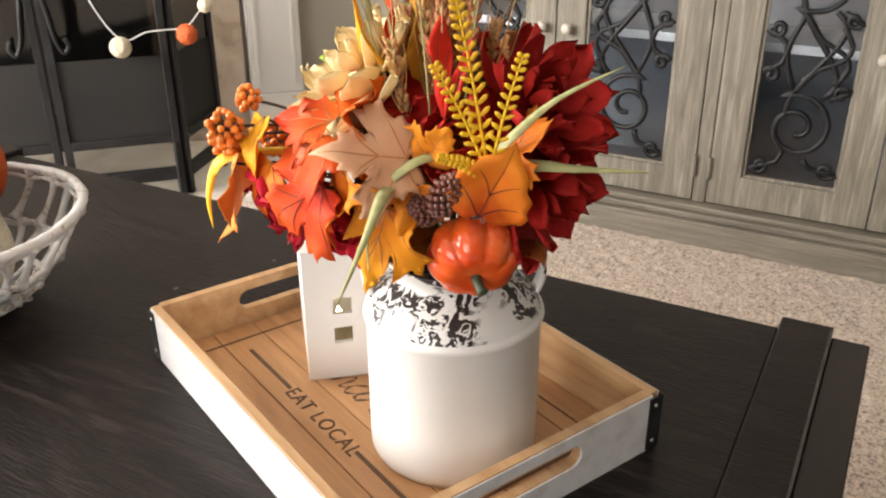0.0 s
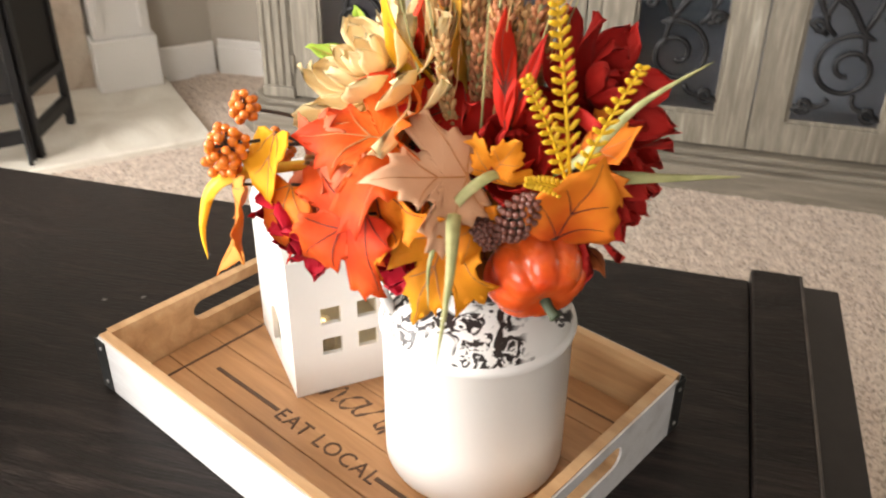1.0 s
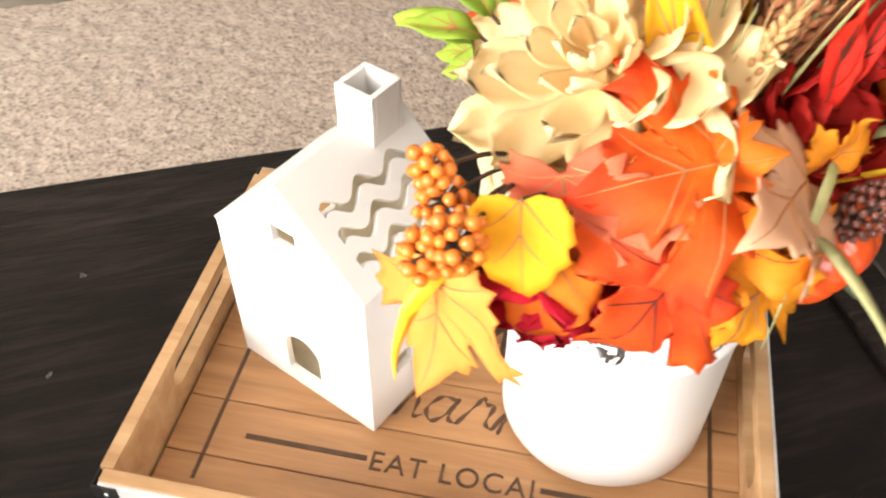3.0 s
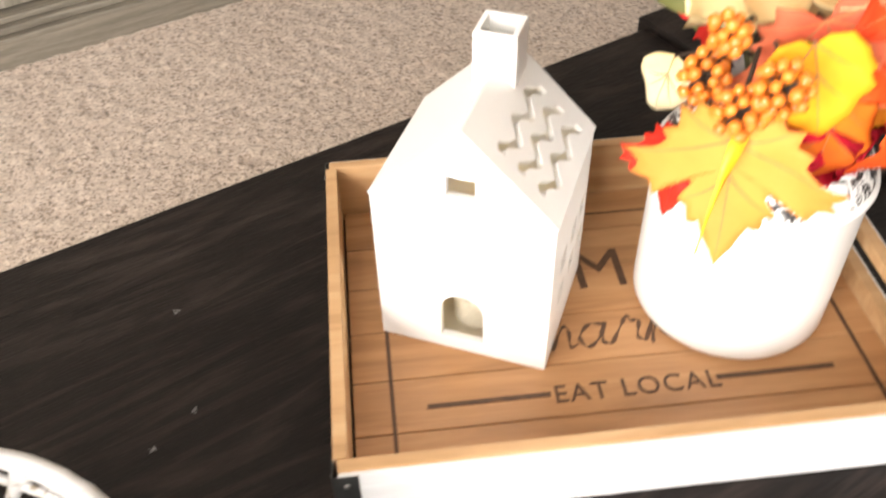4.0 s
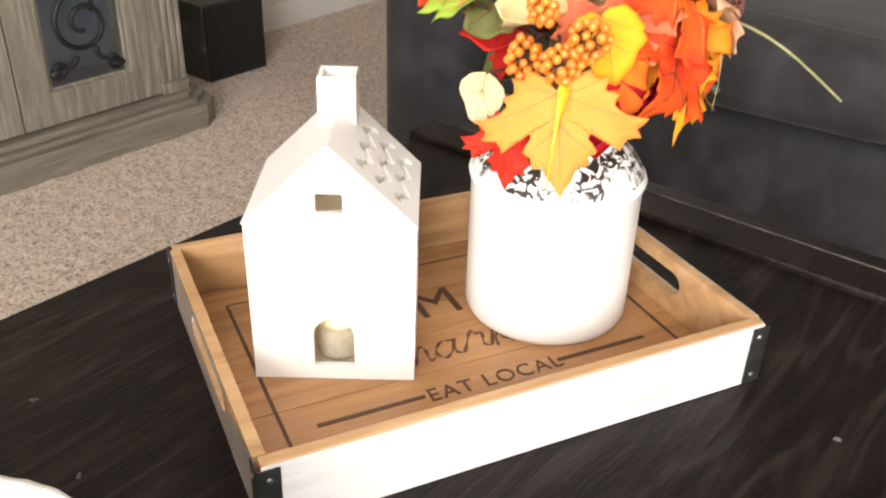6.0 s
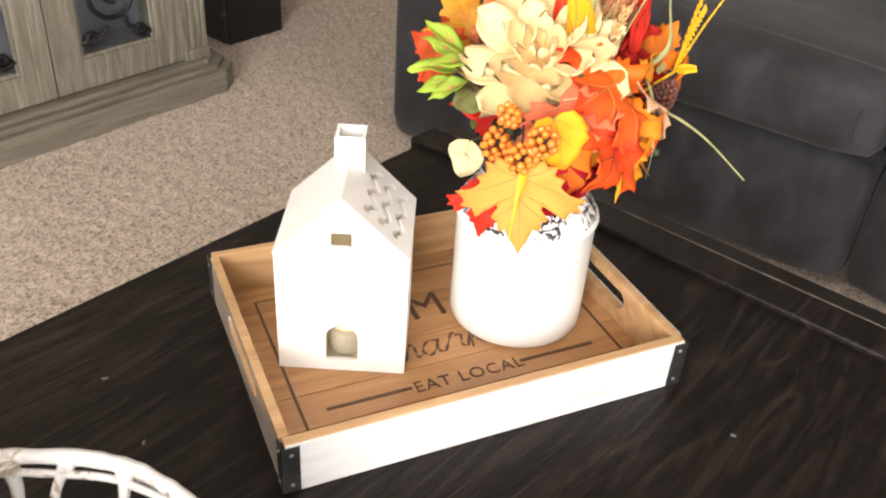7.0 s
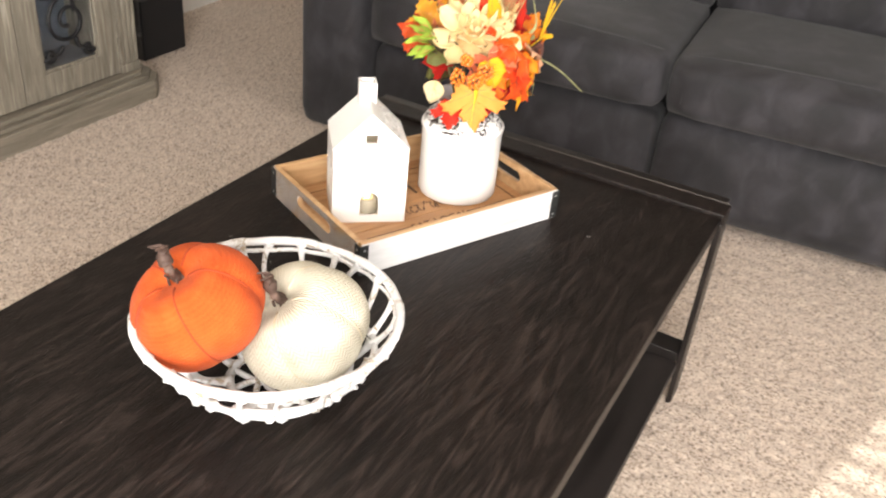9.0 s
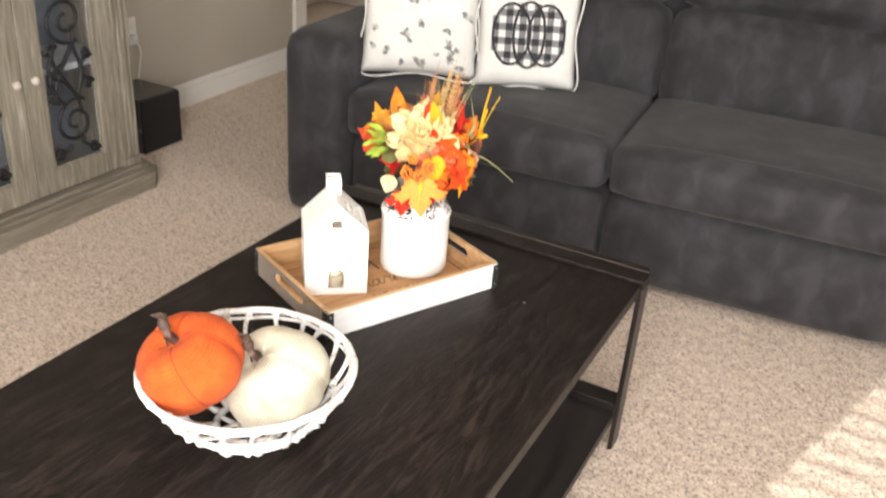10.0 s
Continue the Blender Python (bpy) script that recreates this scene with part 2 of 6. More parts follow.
M_BOWL = speckled("chalky_white_worn_paint", [(0.3, (0.46, 0.44, 0.43)), (0.6, (0.72, 0.71, 0.70))], (0.34, 0.27, 0.19), 0.52, 0.66, 60, 0.6, clump=0.4)


# ---- mesh tools ----
def mesh_from(name, bm, material, smooth=False):
    bmesh.ops.recalc_face_normals(bm, faces=bm.faces[:])
    me = bpy.data.meshes.new(name)
    bm.to_mesh(me)
    bm.free()
    if material:
        me.materials.append(material)
    if smooth:
        for p in me.polygons:
            p.use_smooth = True
    return me


def thing(name, m, label, category, group="", kind=""):
    ob = new(name)
    ob.empty_display_size = 0.05
    ob.matrix_world = m
    return tagged(ob, label, category, group, kind)


def part(name, bm, material, parent, label="", smooth=False, m=None):
    """Links a bmesh as one mesh object under a thing or a part."""
    ob = new(name, mesh_from(name, bm, material, smooth))
    ob.parent = parent
    if m is not None:
        ob.matrix_basis = m
    return tagged(ob, label) if label else ob


def solo(name, bm, material, label, category, group="", kind="", m=None, smooth=False):
    ob = new(name, mesh_from(name, bm, material, smooth))
    if m is not None:
        ob.matrix_world = m
    return tagged(ob, label, category, group, kind)


def box(x0, x1, y0, y1, z0, z1, bevel=0.0, bm=None, seg=2):
    own = bmesh.new()
    bmesh.ops.create_cube(own, size=1.0)
    for v in own.verts:
        v.co = Vector((x0 + (v.co.x + 0.5) * (x1 - x0), y0 + (v.co.y + 0.5) * (y1 - y0), z0 + (v.co.z + 0.5) * (z1 - z0)))
    if bevel:
        bmesh.ops.bevel(own, geom=own.edges[:], offset=bevel, segments=seg, profile=0.5, affect="EDGES", clamp_overlap=True)
    if bm is None:
        return own
    join(bm, own)
    return bm


def join(bm, other, m=None):
    if m is not None:
        other.transform(m)
    me = bpy.data.meshes.new("tmp")
    other.to_mesh(me)
    other.free()
    bm.from_mesh(me)
    bpy.data.meshes.remove(me)
    return bm


def prism(points, z0, z1, bevel=0.0):
    """An outline in x, y drawn up from z0 to z1."""
    bm = bmesh.new()
    low = [bm.verts.new((x, y, z0)) for x, y in points]
    bm.faces.new(low)
    r = bmesh.ops.extrude_face_region(bm, geom=bm.faces[:])
    for v in r["geom"]:
        if isinstance(v, bmesh.types.BMVert):
            v.co.z = z1
    if bevel:
        bmesh.ops.bevel(bm, geom=bm.edges[:], offset=bevel, segments=2, profile=0.5, affect="EDGES", clamp_overlap=True)
    return bm


def lathe(profile, steps=48, bm=None):
    """A profile of (radius, height) turned round z."""
    bm = bm or bmesh.new()
    rings = []
    for r, z in profile:
        if r < 1e-5:
            rings.append([bm.verts.new((0, 0, z))])
        else:
            rings.append([bm.verts.new((r * math.cos(2 * math.pi * k / steps), r * math.sin(2 * math.pi * k / steps), z)) for k in range(steps)])
    for a, b in zip(rings, rings[1:]):
        for k in range(steps):
            q = [a[k % len(a)], a[(k + 1) % len(a)], b[(k + 1) % len(b)], b[k % len(b)]]
            q = list(dict.fromkeys(q))
            if len(q) > 2:
                bm.faces.new(q)
    return bm


def tube(points, radius, sides=6, bm=None, closed=False):
    """A tube along a line of points; radius is a number or one for each point."""
    bm = bm or bmesh.new()
    pts = [Vector(p) for p in points]
    n = len(pts)
    rad = radius if isinstance(radius, (list, tuple)) else [radius] * n
    rings, up = [], None
    for i, p in enumerate(pts):
        a = pts[i - 1] if (i or closed) else p
        b = pts[(i + 1) % n] if (i < n - 1 or closed) else p
        d = (b - a).normalized()
        if up is None:
            up = d.orthogonal().normalized()
        up = (up - d * up.dot(d)).normalized()
        side = d.cross(up)
        rings.append([bm.verts.new(p + (up * math.cos(2 * math.pi * k / sides) + side * math.sin(2 * math.pi * k / sides)) * rad[i]) for k in range(sides)])
    for i in range(n if closed else n - 1):
        a, b = rings[i], rings[(i + 1) % n]
        off = 0
        if closed and i == n - 1:
            off = min(range(sides), key=lambda o: (a[0].co - b[o].co).length)
        for k in range(sides):
            bm.faces.new((a[k], a[(k + 1) % sides], b[(k + 1 + off) % sides], b[(k + off) % sides]))
    if not closed:
        bm.faces.new(rings[0][::-1])
        bm.faces.new(rings[-1])
    return bm


def smooth_line(points, steps=8, closed=False):
    """A smooth line through the points."""
    P = [Vector(p) for p in points]
    n, out = len(P), []
    for i in range(n if closed else n - 1):
        if closed:
            a, b, c, d = P[i - 1], P[i], P[(i + 1) % n], P[(i + 2) % n]
        else:
            a, b, c, d = P[max(i - 1, 0)], P[i], P[i + 1], P[min(i + 2, n - 1)]
        for k in range(steps):
            t = k / steps
            out.append(0.5 * (2 * b + (c - a) * t + (2 * a - 5 * b + 4 * c - d) * t * t + (3 * b - a - 3 * c + d) * t ** 3))
    if not closed:
        out.append(P[-1])
    return out


def cushion(w, d, h, soft=0.05, puff=0.02, nx=14, ny=10):
    """A padded block with rounded edges and a swelling top, its corner at the origin."""
    bm = bmesh.new()
    bmesh.ops.create_cube(bm, size=1.0)
    bmesh.ops.subdivide_edges(bm, edges=bm.edges[:], cuts=9, use_grid_fill=True)
    for v in bm.verts:
        x, y, z = v.co.x * 2, v.co.y * 2, v.co.z * 2
        # round the box
        q = Vector((x * w / 2, y * d / 2, z * h / 2))
        c = Vector([max(-e / 2 + soft, min(e / 2 - soft, a)) for a, e in zip(q, (w, d, h))])
        o = q - c
        if o.length > 1e-6:
            q = c + o.normalized() * min(o.length, soft)
        bulge = max(0, 1 - x * x) * max(0, 1 - y * y)
        q.z += puff * bulge * (1 if z > 0 else -0.4) * abs(z)
        q.y += puff * 0.8 * max(0, 1 - x * x) * max(0, 1 - z * z) * y
        v.co = q + Vector((w / 2, d / 2, h / 2))
    return bm


# ---- room ----
def wall_with_hole(name, length, height, hole, thick, m, label):
    """A wall along local x with one window hole (x0, x1, z0, z1)."""
    bm = bmesh.new()
    x0, x1, z0, z1 = hole
    for a in ((0, x0, 0, height), (x1, length, 0, height), (x0, x1, 0, z0), (x0, x1, z1, height)):
        box(a[0], a[1], 0, thick, a[2], a[3], bm=bm)
    return solo(name, bm, M_WALL, label, "wall", kind="structure", m=m)


EAST = pose(2.575, 1.99, 0, 0, 0, 2.9)
solo("wall_east", box(0, 0.12, -3.75, 1.45, 0, 2.5), M_WALL, "greige painted wall behind the grey console", "wall", kind="structure", m=EAST)
solo("wall_east_far", box(3.6, 3.72, -3.4, -1.6, 0, 2.5), M_WALL, "greige painted wall beyond the doorway", "wall", kind="structure")
solo("wall_south", box(-2.7, 3.72, -3.4, -3.28, 0, 2.5), M_WALL, "greige painted wall behind the sofa", "wall", kind="structure")
wall_with_hole("wall_north", 5.6, 2.5, (1.35, 3.45, 0.55, 2.15), 0.12, pose(-2.7, 3.3, 0), "greige painted wall with a wide window")
wall_with_hole("wall_west", 6.8, 2.5, (1.5, 3.3, 0.6, 2.1), 0.12, pose(-2.6, 3.4, 0, 0, 0, -90), "greige painted wall with an assumed, unseen window")
solo("ceiling", box(-2.8, 3.8, -3.45, 3.5, 2.5, 2.6), M_CEIL, "plain white painted ceiling", "ceiling", kind="structure")


def carpet():
    """Looped pile: a fine uneven sheet round the table and sofa, plain farther off."""
    rng = np.random.default_rng(5)
    x0, x1, y0, y1, step = -0.7, 2.75, -1.9, 2.1, 0.0085
    nx, ny = int((x1 - x0) / step), int((y1 - y0) / step)
    h = rng.random((ny + 1, nx + 1))
    h = (h + np.roll(h, 1, 0) + np.roll(h, 1, 1) * 0.6) / 2.6
    X, Y = np.meshgrid(np.linspace(x0, x1, nx + 1), np.linspace(y0, y1, ny + 1))
    X = X + (rng.random(X.shape) - 0.5) * step * 0.6
    Y = Y + (rng.random(X.shape) - 0.5) * step * 0.6
    Z = (h - 0.85) * 0.009
    co = np.stack([X, Y, Z], -1).reshape(-1, 3)
    i = np.arange(ny)[:, None] * (nx + 1) + np.arange(nx)[None]
    quads = np.stack([i, i + 1, i + nx + 2, i + nx + 1], -1).reshape(-1, 4)
    me = bpy.data.meshes.new("carpet_pile")
    me.from_pydata(co.tolist(), [], quads.tolist())
    me.materials.append(M_CARPET)
    for p in me.polygons:
        p.use_smooth = True
    return new("carpet_pile", me)


floor = solo("floor", box(-2.8, 3.8, -3.45, 3.5, -0.12, -0.011), M_CARPET, "beige looped pile carpet with flecks", "carpet", kind="structure")
pile = carpet()
pile.parent = floor
tagged(pile, kind="stuff")


def baseboard(name, length, m):
    bm = box(0, length, -0.014, 0, -0.011, 0.085, 0.002)
    box(0, length, -0.010, 0, 0.0855, 0.11, 0.003, bm=bm)
    return solo(name, bm, M_TRIM, "white painted baseboard along the wall", "baseboard", kind="structure", m=m)


baseboard("baseboard", 3.8, EAST @ pose(-0.001, 0.05, 0, 0, 0, -90))
casing = box(-0.02, 0.14, -3.86, -3.753, -0.01, 2.1, 0.004)
solo("trim", casing, M_TRIM, "white painted door casing at the wall's end", "trim", kind="structure", m=EAST)


def blind_window(name, length, height, m, label, slats=True):
    """A framed window with horizontal slats, in local x and z."""
    w = thing(name, m, label, "window", kind="structure")
    fr = bmesh.new()
    for a in ((0, length, 0, 0.05), (0, length, height - 0.05, height), (0, 0.05, 0.05, height - 0.05), (length - 0.05, length, 0.05, height - 0.05)):
        box(a[0], a[1], 0.06, 0.11, a[2], a[3], 0.003, bm=fr)
    part("window_frame", fr, M_TRIM, w)
    part("window_sill", box(-0.04, length + 0.04, -0.05, 0.055, -0.025, -0.001, 0.004), M_TRIM, w)
    if slats:
        n = int((height - 0.1) / 0.05)
        one = mesh_from("slat", box(0.055, length - 0.055, -0.025, 0.025, -0.0016, 0.0016, 0.0008), M_BLIND)
        for k in range(n):
            s = new("slat", one)
            s.parent = w
            s.matrix_basis = pose(0, 0.03, 0.07 + 0.05 * k, 18, 0, 0)
    return w


blind_window("window_1", 2.1, 1.6, pose(-1.35, 3.3, 0.55), "white framed window, unseen, added for the west fill with open white slatted blinds")
# the second window is unseen, added to go with the west fill lamp
blind_window("assumed_window", 1.8, 1.5, pose(-2.6, 1.9, 0.6, 0, 0, -90), "white framed window, unseen, added for the west fill", slats=False)


# ---- coffee table ----
def coffee_table():
    t = thing("coffee_table", pose(0, 0, 0), "dark espresso wooden coffee table with bronze metal legs on carpet", "coffee table")
    x0, x1, y0, y1 = 0.155, 0.963, 0.456, 1.70
    part("tabletop", box(x0, x1, y0, y1, 0.432, 0.462, 0.0012), M_TABLE, t)
    for y, out in ((0.428, -1), (1.728, 1)):
        rail = part("end_rail", box(0.149, 0.978, y - 0.027, y + 0.027, 0.449, 0.470, 0.003), M_TABLE, t)
        inner = y + out * 0.0245
        # thin pale strip: the rail edge's wear and its painted highlight
        part("worn_edge", box(0.152, 0.975, min(inner, inner + out * 0.003), max(inner, inner + out * 0.003), 0.4655, 0.4712, 0.0008), M_EDGE, rail, "pale edge, worn, with a painted highlight")
        plate = sorted((y + out * 0.0275, y + out * 0.066))
        part("end_plate", box(0.160, 0.966, plate[0], plate[1], 0.446, 0.4635, 0.002), M_METAL, t)
        for x in (0.149, 0.969):
            part("leg", box(x, x + 0.012, y - 0.027, y + 0.027, -0.008, 0.4485, 0.002), M_METAL, t)
        part("shelf_rail", box(0.162, 0.968, y - 0.027, y + 0.027, 0.105, 0.13, 0.002), M_METAL, t)
    for k in range(4):
        part("shelf_board", box(0.158 + k * 0.202, 0.158 + (k + 1) * 0.202 - 0.001, 0.4565, 1.70, 0.085, 0.108, 0.001), M_SHELF, t)
    return t


coffee_table()


# ---- tray ----
TRAY = pose(0.647, 0.774, 0.462, 0, 0, -115.5)


def letters(text, size, shear=0.0, space=1.0):
    c = bpy.data.curves.new("lettering", "FONT")
    c.body, c.size, c.extrude, c.shear, c.space_character = text, size, 0.0003, shear, space
    c.align_x, c.align_y = "CENTER", "BOTTOM_BASELINE"
    ob = bpy.data.objects.new("tmp", c)
    scene.collection.objects.link(ob)
    bpy.context.view_layer.update()
    me = bpy.data.meshes.new_from_object(ob.evaluated_get(bpy.context.evaluated_depsgraph_get()))
    bpy.data.objects.remove(ob)
    return me


def lettering(name, parent, me, m, material, label=""):
    me.materials.clear()
    me.materials.append(material)
    ob = new(name, me)
    ob.parent, ob.matrix_basis = parent, m
    return tagged(ob, label) if label else ob


def slotted_end(y0, y1, h, t):
    """A tray end with a rounded hand slot, drawn in y and z, t thick."""
    bm = bmesh.new()
    a, b, zc, r = -0.047, 0.047, h * 0.62, 0.011
    slot = [(a + r * math.cos(q), zc + r * math.sin(q)) for q in np.linspace(math.pi / 2, 1.5 * math.pi, 9)]
    slot += [(b + r * math.cos(q), zc + r * math.sin(q)) for q in np.linspace(-math.pi / 2, math.pi / 2, 9)]
    slot = slot[::-1]
    n = len(slot)
    vin = [[bm.verts.new((x, y, z)) for y, z in slot] for x in (0, t)]
    out = []
    for (y, z) in slot:
        q = math.atan2(z - zc, y - (a if y < 0 else b)) if (y < a or y > b) else (math.pi / 2 if z > zc else -math.pi / 2)
        dy, dz = math.cos(q), math.sin(q)
        edge = y0 if dy < 0 else y1
        start_y, start_z = y, z
        reach = []
        if abs(dy) > 1e-6:
            reach.append((edge - start_y) / dy)
        if abs(dz) > 1e-6:
            reach.append(((h if dz > 0 else 0) - start_z) / dz)
        k = min(v for v in reach if v >= 0)
        out.append((start_y + dy * k, start_z + dz * k))
    corners = [(y0, 0), (y1, 0), (y1, h), (y0, h)]
    for c in corners:
        i = min(range(n), key=lambda j: (out[j][0] - c[0]) ** 2 + (out[j][1] - c[1]) ** 2)
        out[i] = c
    vout = [[bm.verts.new((x, y, z)) for y, z in out] for x in (0, t)]
    for i in range(n):
        j = (i + 1) % n
        bm.faces.new((vin[0][i], vin[0][j], vout[0][j], vout[0][i]))
        bm.faces.new((vin[1][j], vin[1][i], vout[1][i], vout[1][j]))
        bm.faces.new((vin[0][j], vin[0][i], vin[1][i], vin[1][j]))
        bm.faces.new((vout[0][i], vout[0][j], vout[1][j], vout[1][i]))
    return bm


def serving_tray():
    t = thing("serving_tray", TRAY, "honey wood serving tray with whitewashed sides and burnt lettering", "tray")
    L, W, H, T = 0.419, 0.306, 0.059, 0.011
    # long sides: wood inside, white outside skin
    for s in (-1, 1):
        y = s * (W / 2 - T / 2)
        p = part("long_side", box(-L / 2 + 0.003, L / 2 - 0.003, y - T / 2 + (0.002 if s < 0 else 0), y + T / 2 - (0.002 if s > 0 else 0), 0.0, H, 0.0008), M_TRAYWOOD, t)
        yo = s * (W / 2 - 0.001)
        part("painted_face", box(-L / 2 + 0.003, L / 2 - 0.003, yo - 0.001, yo + 0.001, 0.0005, H - 0.0015, 0.0003), M_TRAYWHITE, p, "whitewashed outer face")
        e = slotted_end(-W / 2 + T + 0.0003, W / 2 - T - 0.0003, H, T - 0.002)
        e.transform(pose(s * (L / 2 - T / 2 - (0.001 if s > 0 else -0.001)) - (T - 0.002) / 2, 0, 0))
        q = part("short_side", e, M_TRAYWOOD, t)
        f = slotted_end(-W / 2 + T + 0.0003, W / 2 - T - 0.0003, H - 0.001, 0.002)
        f.transform(pose(s * (L / 2 - 0.001) - 0.001, 0, 0))
        part("painted_face", f, M_TRAYWHITE, q, "whitewashed outer face")
    # floor boards
    edges = [-W / 2 + T + 0.0005, -0.0935, -0.047, 0.0, 0.047, 0.0935, W / 2 - T - 0.0005]
    for a, b in zip(edges, edges[1:]):
        part("floor_board", box(-L / 2 + T, L / 2 - T, a + 0.0005, b - 0.0005, 0.002, 0.008, 0.0007), M_TRAYFLOOR, t)
    part("underlay", box(-L / 2 + T, L / 2 - T, -W / 2 + T, W / 2 - T, 0.0, 0.0019), M_BURN, t)
    # burnt border and rules
    z0, z1 = 0.0081, 0.0084
    for a in ((-0.172, -0.169, -0.113, 0.113), (0.177, 0.180, -0.113, 0.113), (-0.1685, 0.1765, 0.1115, 0.1135)):
        part("border_line", box(*a, z0, z1), M_BURN, t)
    part("rule", box(-0.146, -0.057, -0.0755, -0.0715, z0, z1 + 0.0002), M_BURN, t)
    part("rule", box(0.065, 0.153, -0.0755, -0.0715, z0, z1 + 0.0002), M_BURN, t)
    lettering("lettering", t, letters("EAT LOCAL", 0.0215, space=1.12), pose(0.006, -0.0815, 0.0083), M_BURN, "burnt capital lettering")
    lettering("capital", t, letters("M", 0.060), pose(0.006, 0.026, 0.0083), M_BURN)
    # brush script, stroke by stroke
    strokes = (((-0.066, 0.0), (-0.062, 0.022), (-0.059, 0.0), (-0.053, 0.021), (-0.048, 0.018), (-0.048, 0.0), (-0.041, 0.021), (-0.036, 0.017), (-0.034, 0.002), (-0.028, 0.004)),
               ((-0.010, 0.021), (-0.020, 0.022), (-0.027, 0.010), (-0.020, 0.0), (-0.011, 0.009), (-0.008, 0.023), (-0.009, 0.005), (-0.002, 0.001)),
               ((-0.002, 0.001), (0.006, 0.020), (0.009, 0.027), (0.013, 0.022), (0.019, 0.021), (0.018, 0.006), (0.024, 0.001)),
               ((0.024, 0.001), (0.034, 0.036), (0.031, 0.044), (0.029, 0.0), (0.032, 0.014), (0.041, 0.019), (0.036, 0.011), (0.045, 0.0)))
    for st in strokes:
        pts = smooth_line([(x + 0.22 * y, y - 0.034, 0) for x, y in st], 7)
        n = len(pts)
        bm = tube(pts, [0.0013 + 0.0007 * math.sin(i * 0.9) for i in range(n)], 6)
        bm.transform(Matrix.Translation((0, 0, 0.0081)) @ Matrix.Diagonal((1, 1, 0.16, 1)))
        part("script_stroke", bm, M_BURN, t)
    # corner brackets with screws
    for sx in (-1, 1):
        for sy in (-1, 1):
            b = bmesh.new()
            x, y = sx * L / 2, sy * W / 2
            xs = sorted((x + sx * 0.0012, x - sx * 0.015))
            ys = sorted((y + sy * 0.0012, y - sy * 0.015))
            box(*xs, *sorted((y + sy * 0.0003, y + sy * 0.0013)), 0.002, H - 0.003, bm=b)
            box(*sorted((x + sx * 0.0003, x + sx * 0.0013)), ys[0], ys[1], 0.002, H - 0.003, bm=b)
            br = part("corner_bracket", b, M_BRACKET, t, "dark metal corner bracket")
            for z in (0.010, H - 0.012):
                s1 = lathe([(0, 0.0012), (0.0015, 0.001), (0.0022, 0), (0, 0)], 10)
                s1.transform(pose(x - sx * 0.0075, y + sy * 0.0013, z, -90 * sy))
                part("screw", s1, M_STEEL, br)
                s2 = lathe([(0, 0.0012), (0.0015, 0.001), (0.0022, 0), (0, 0)], 10)
                s2.transform(pose(x + sx * 0.0013, y - sy * 0.0075, z, 0, 90 * sx))
                part("screw", s2, M_STEEL, br)
    return t


serving_tray()


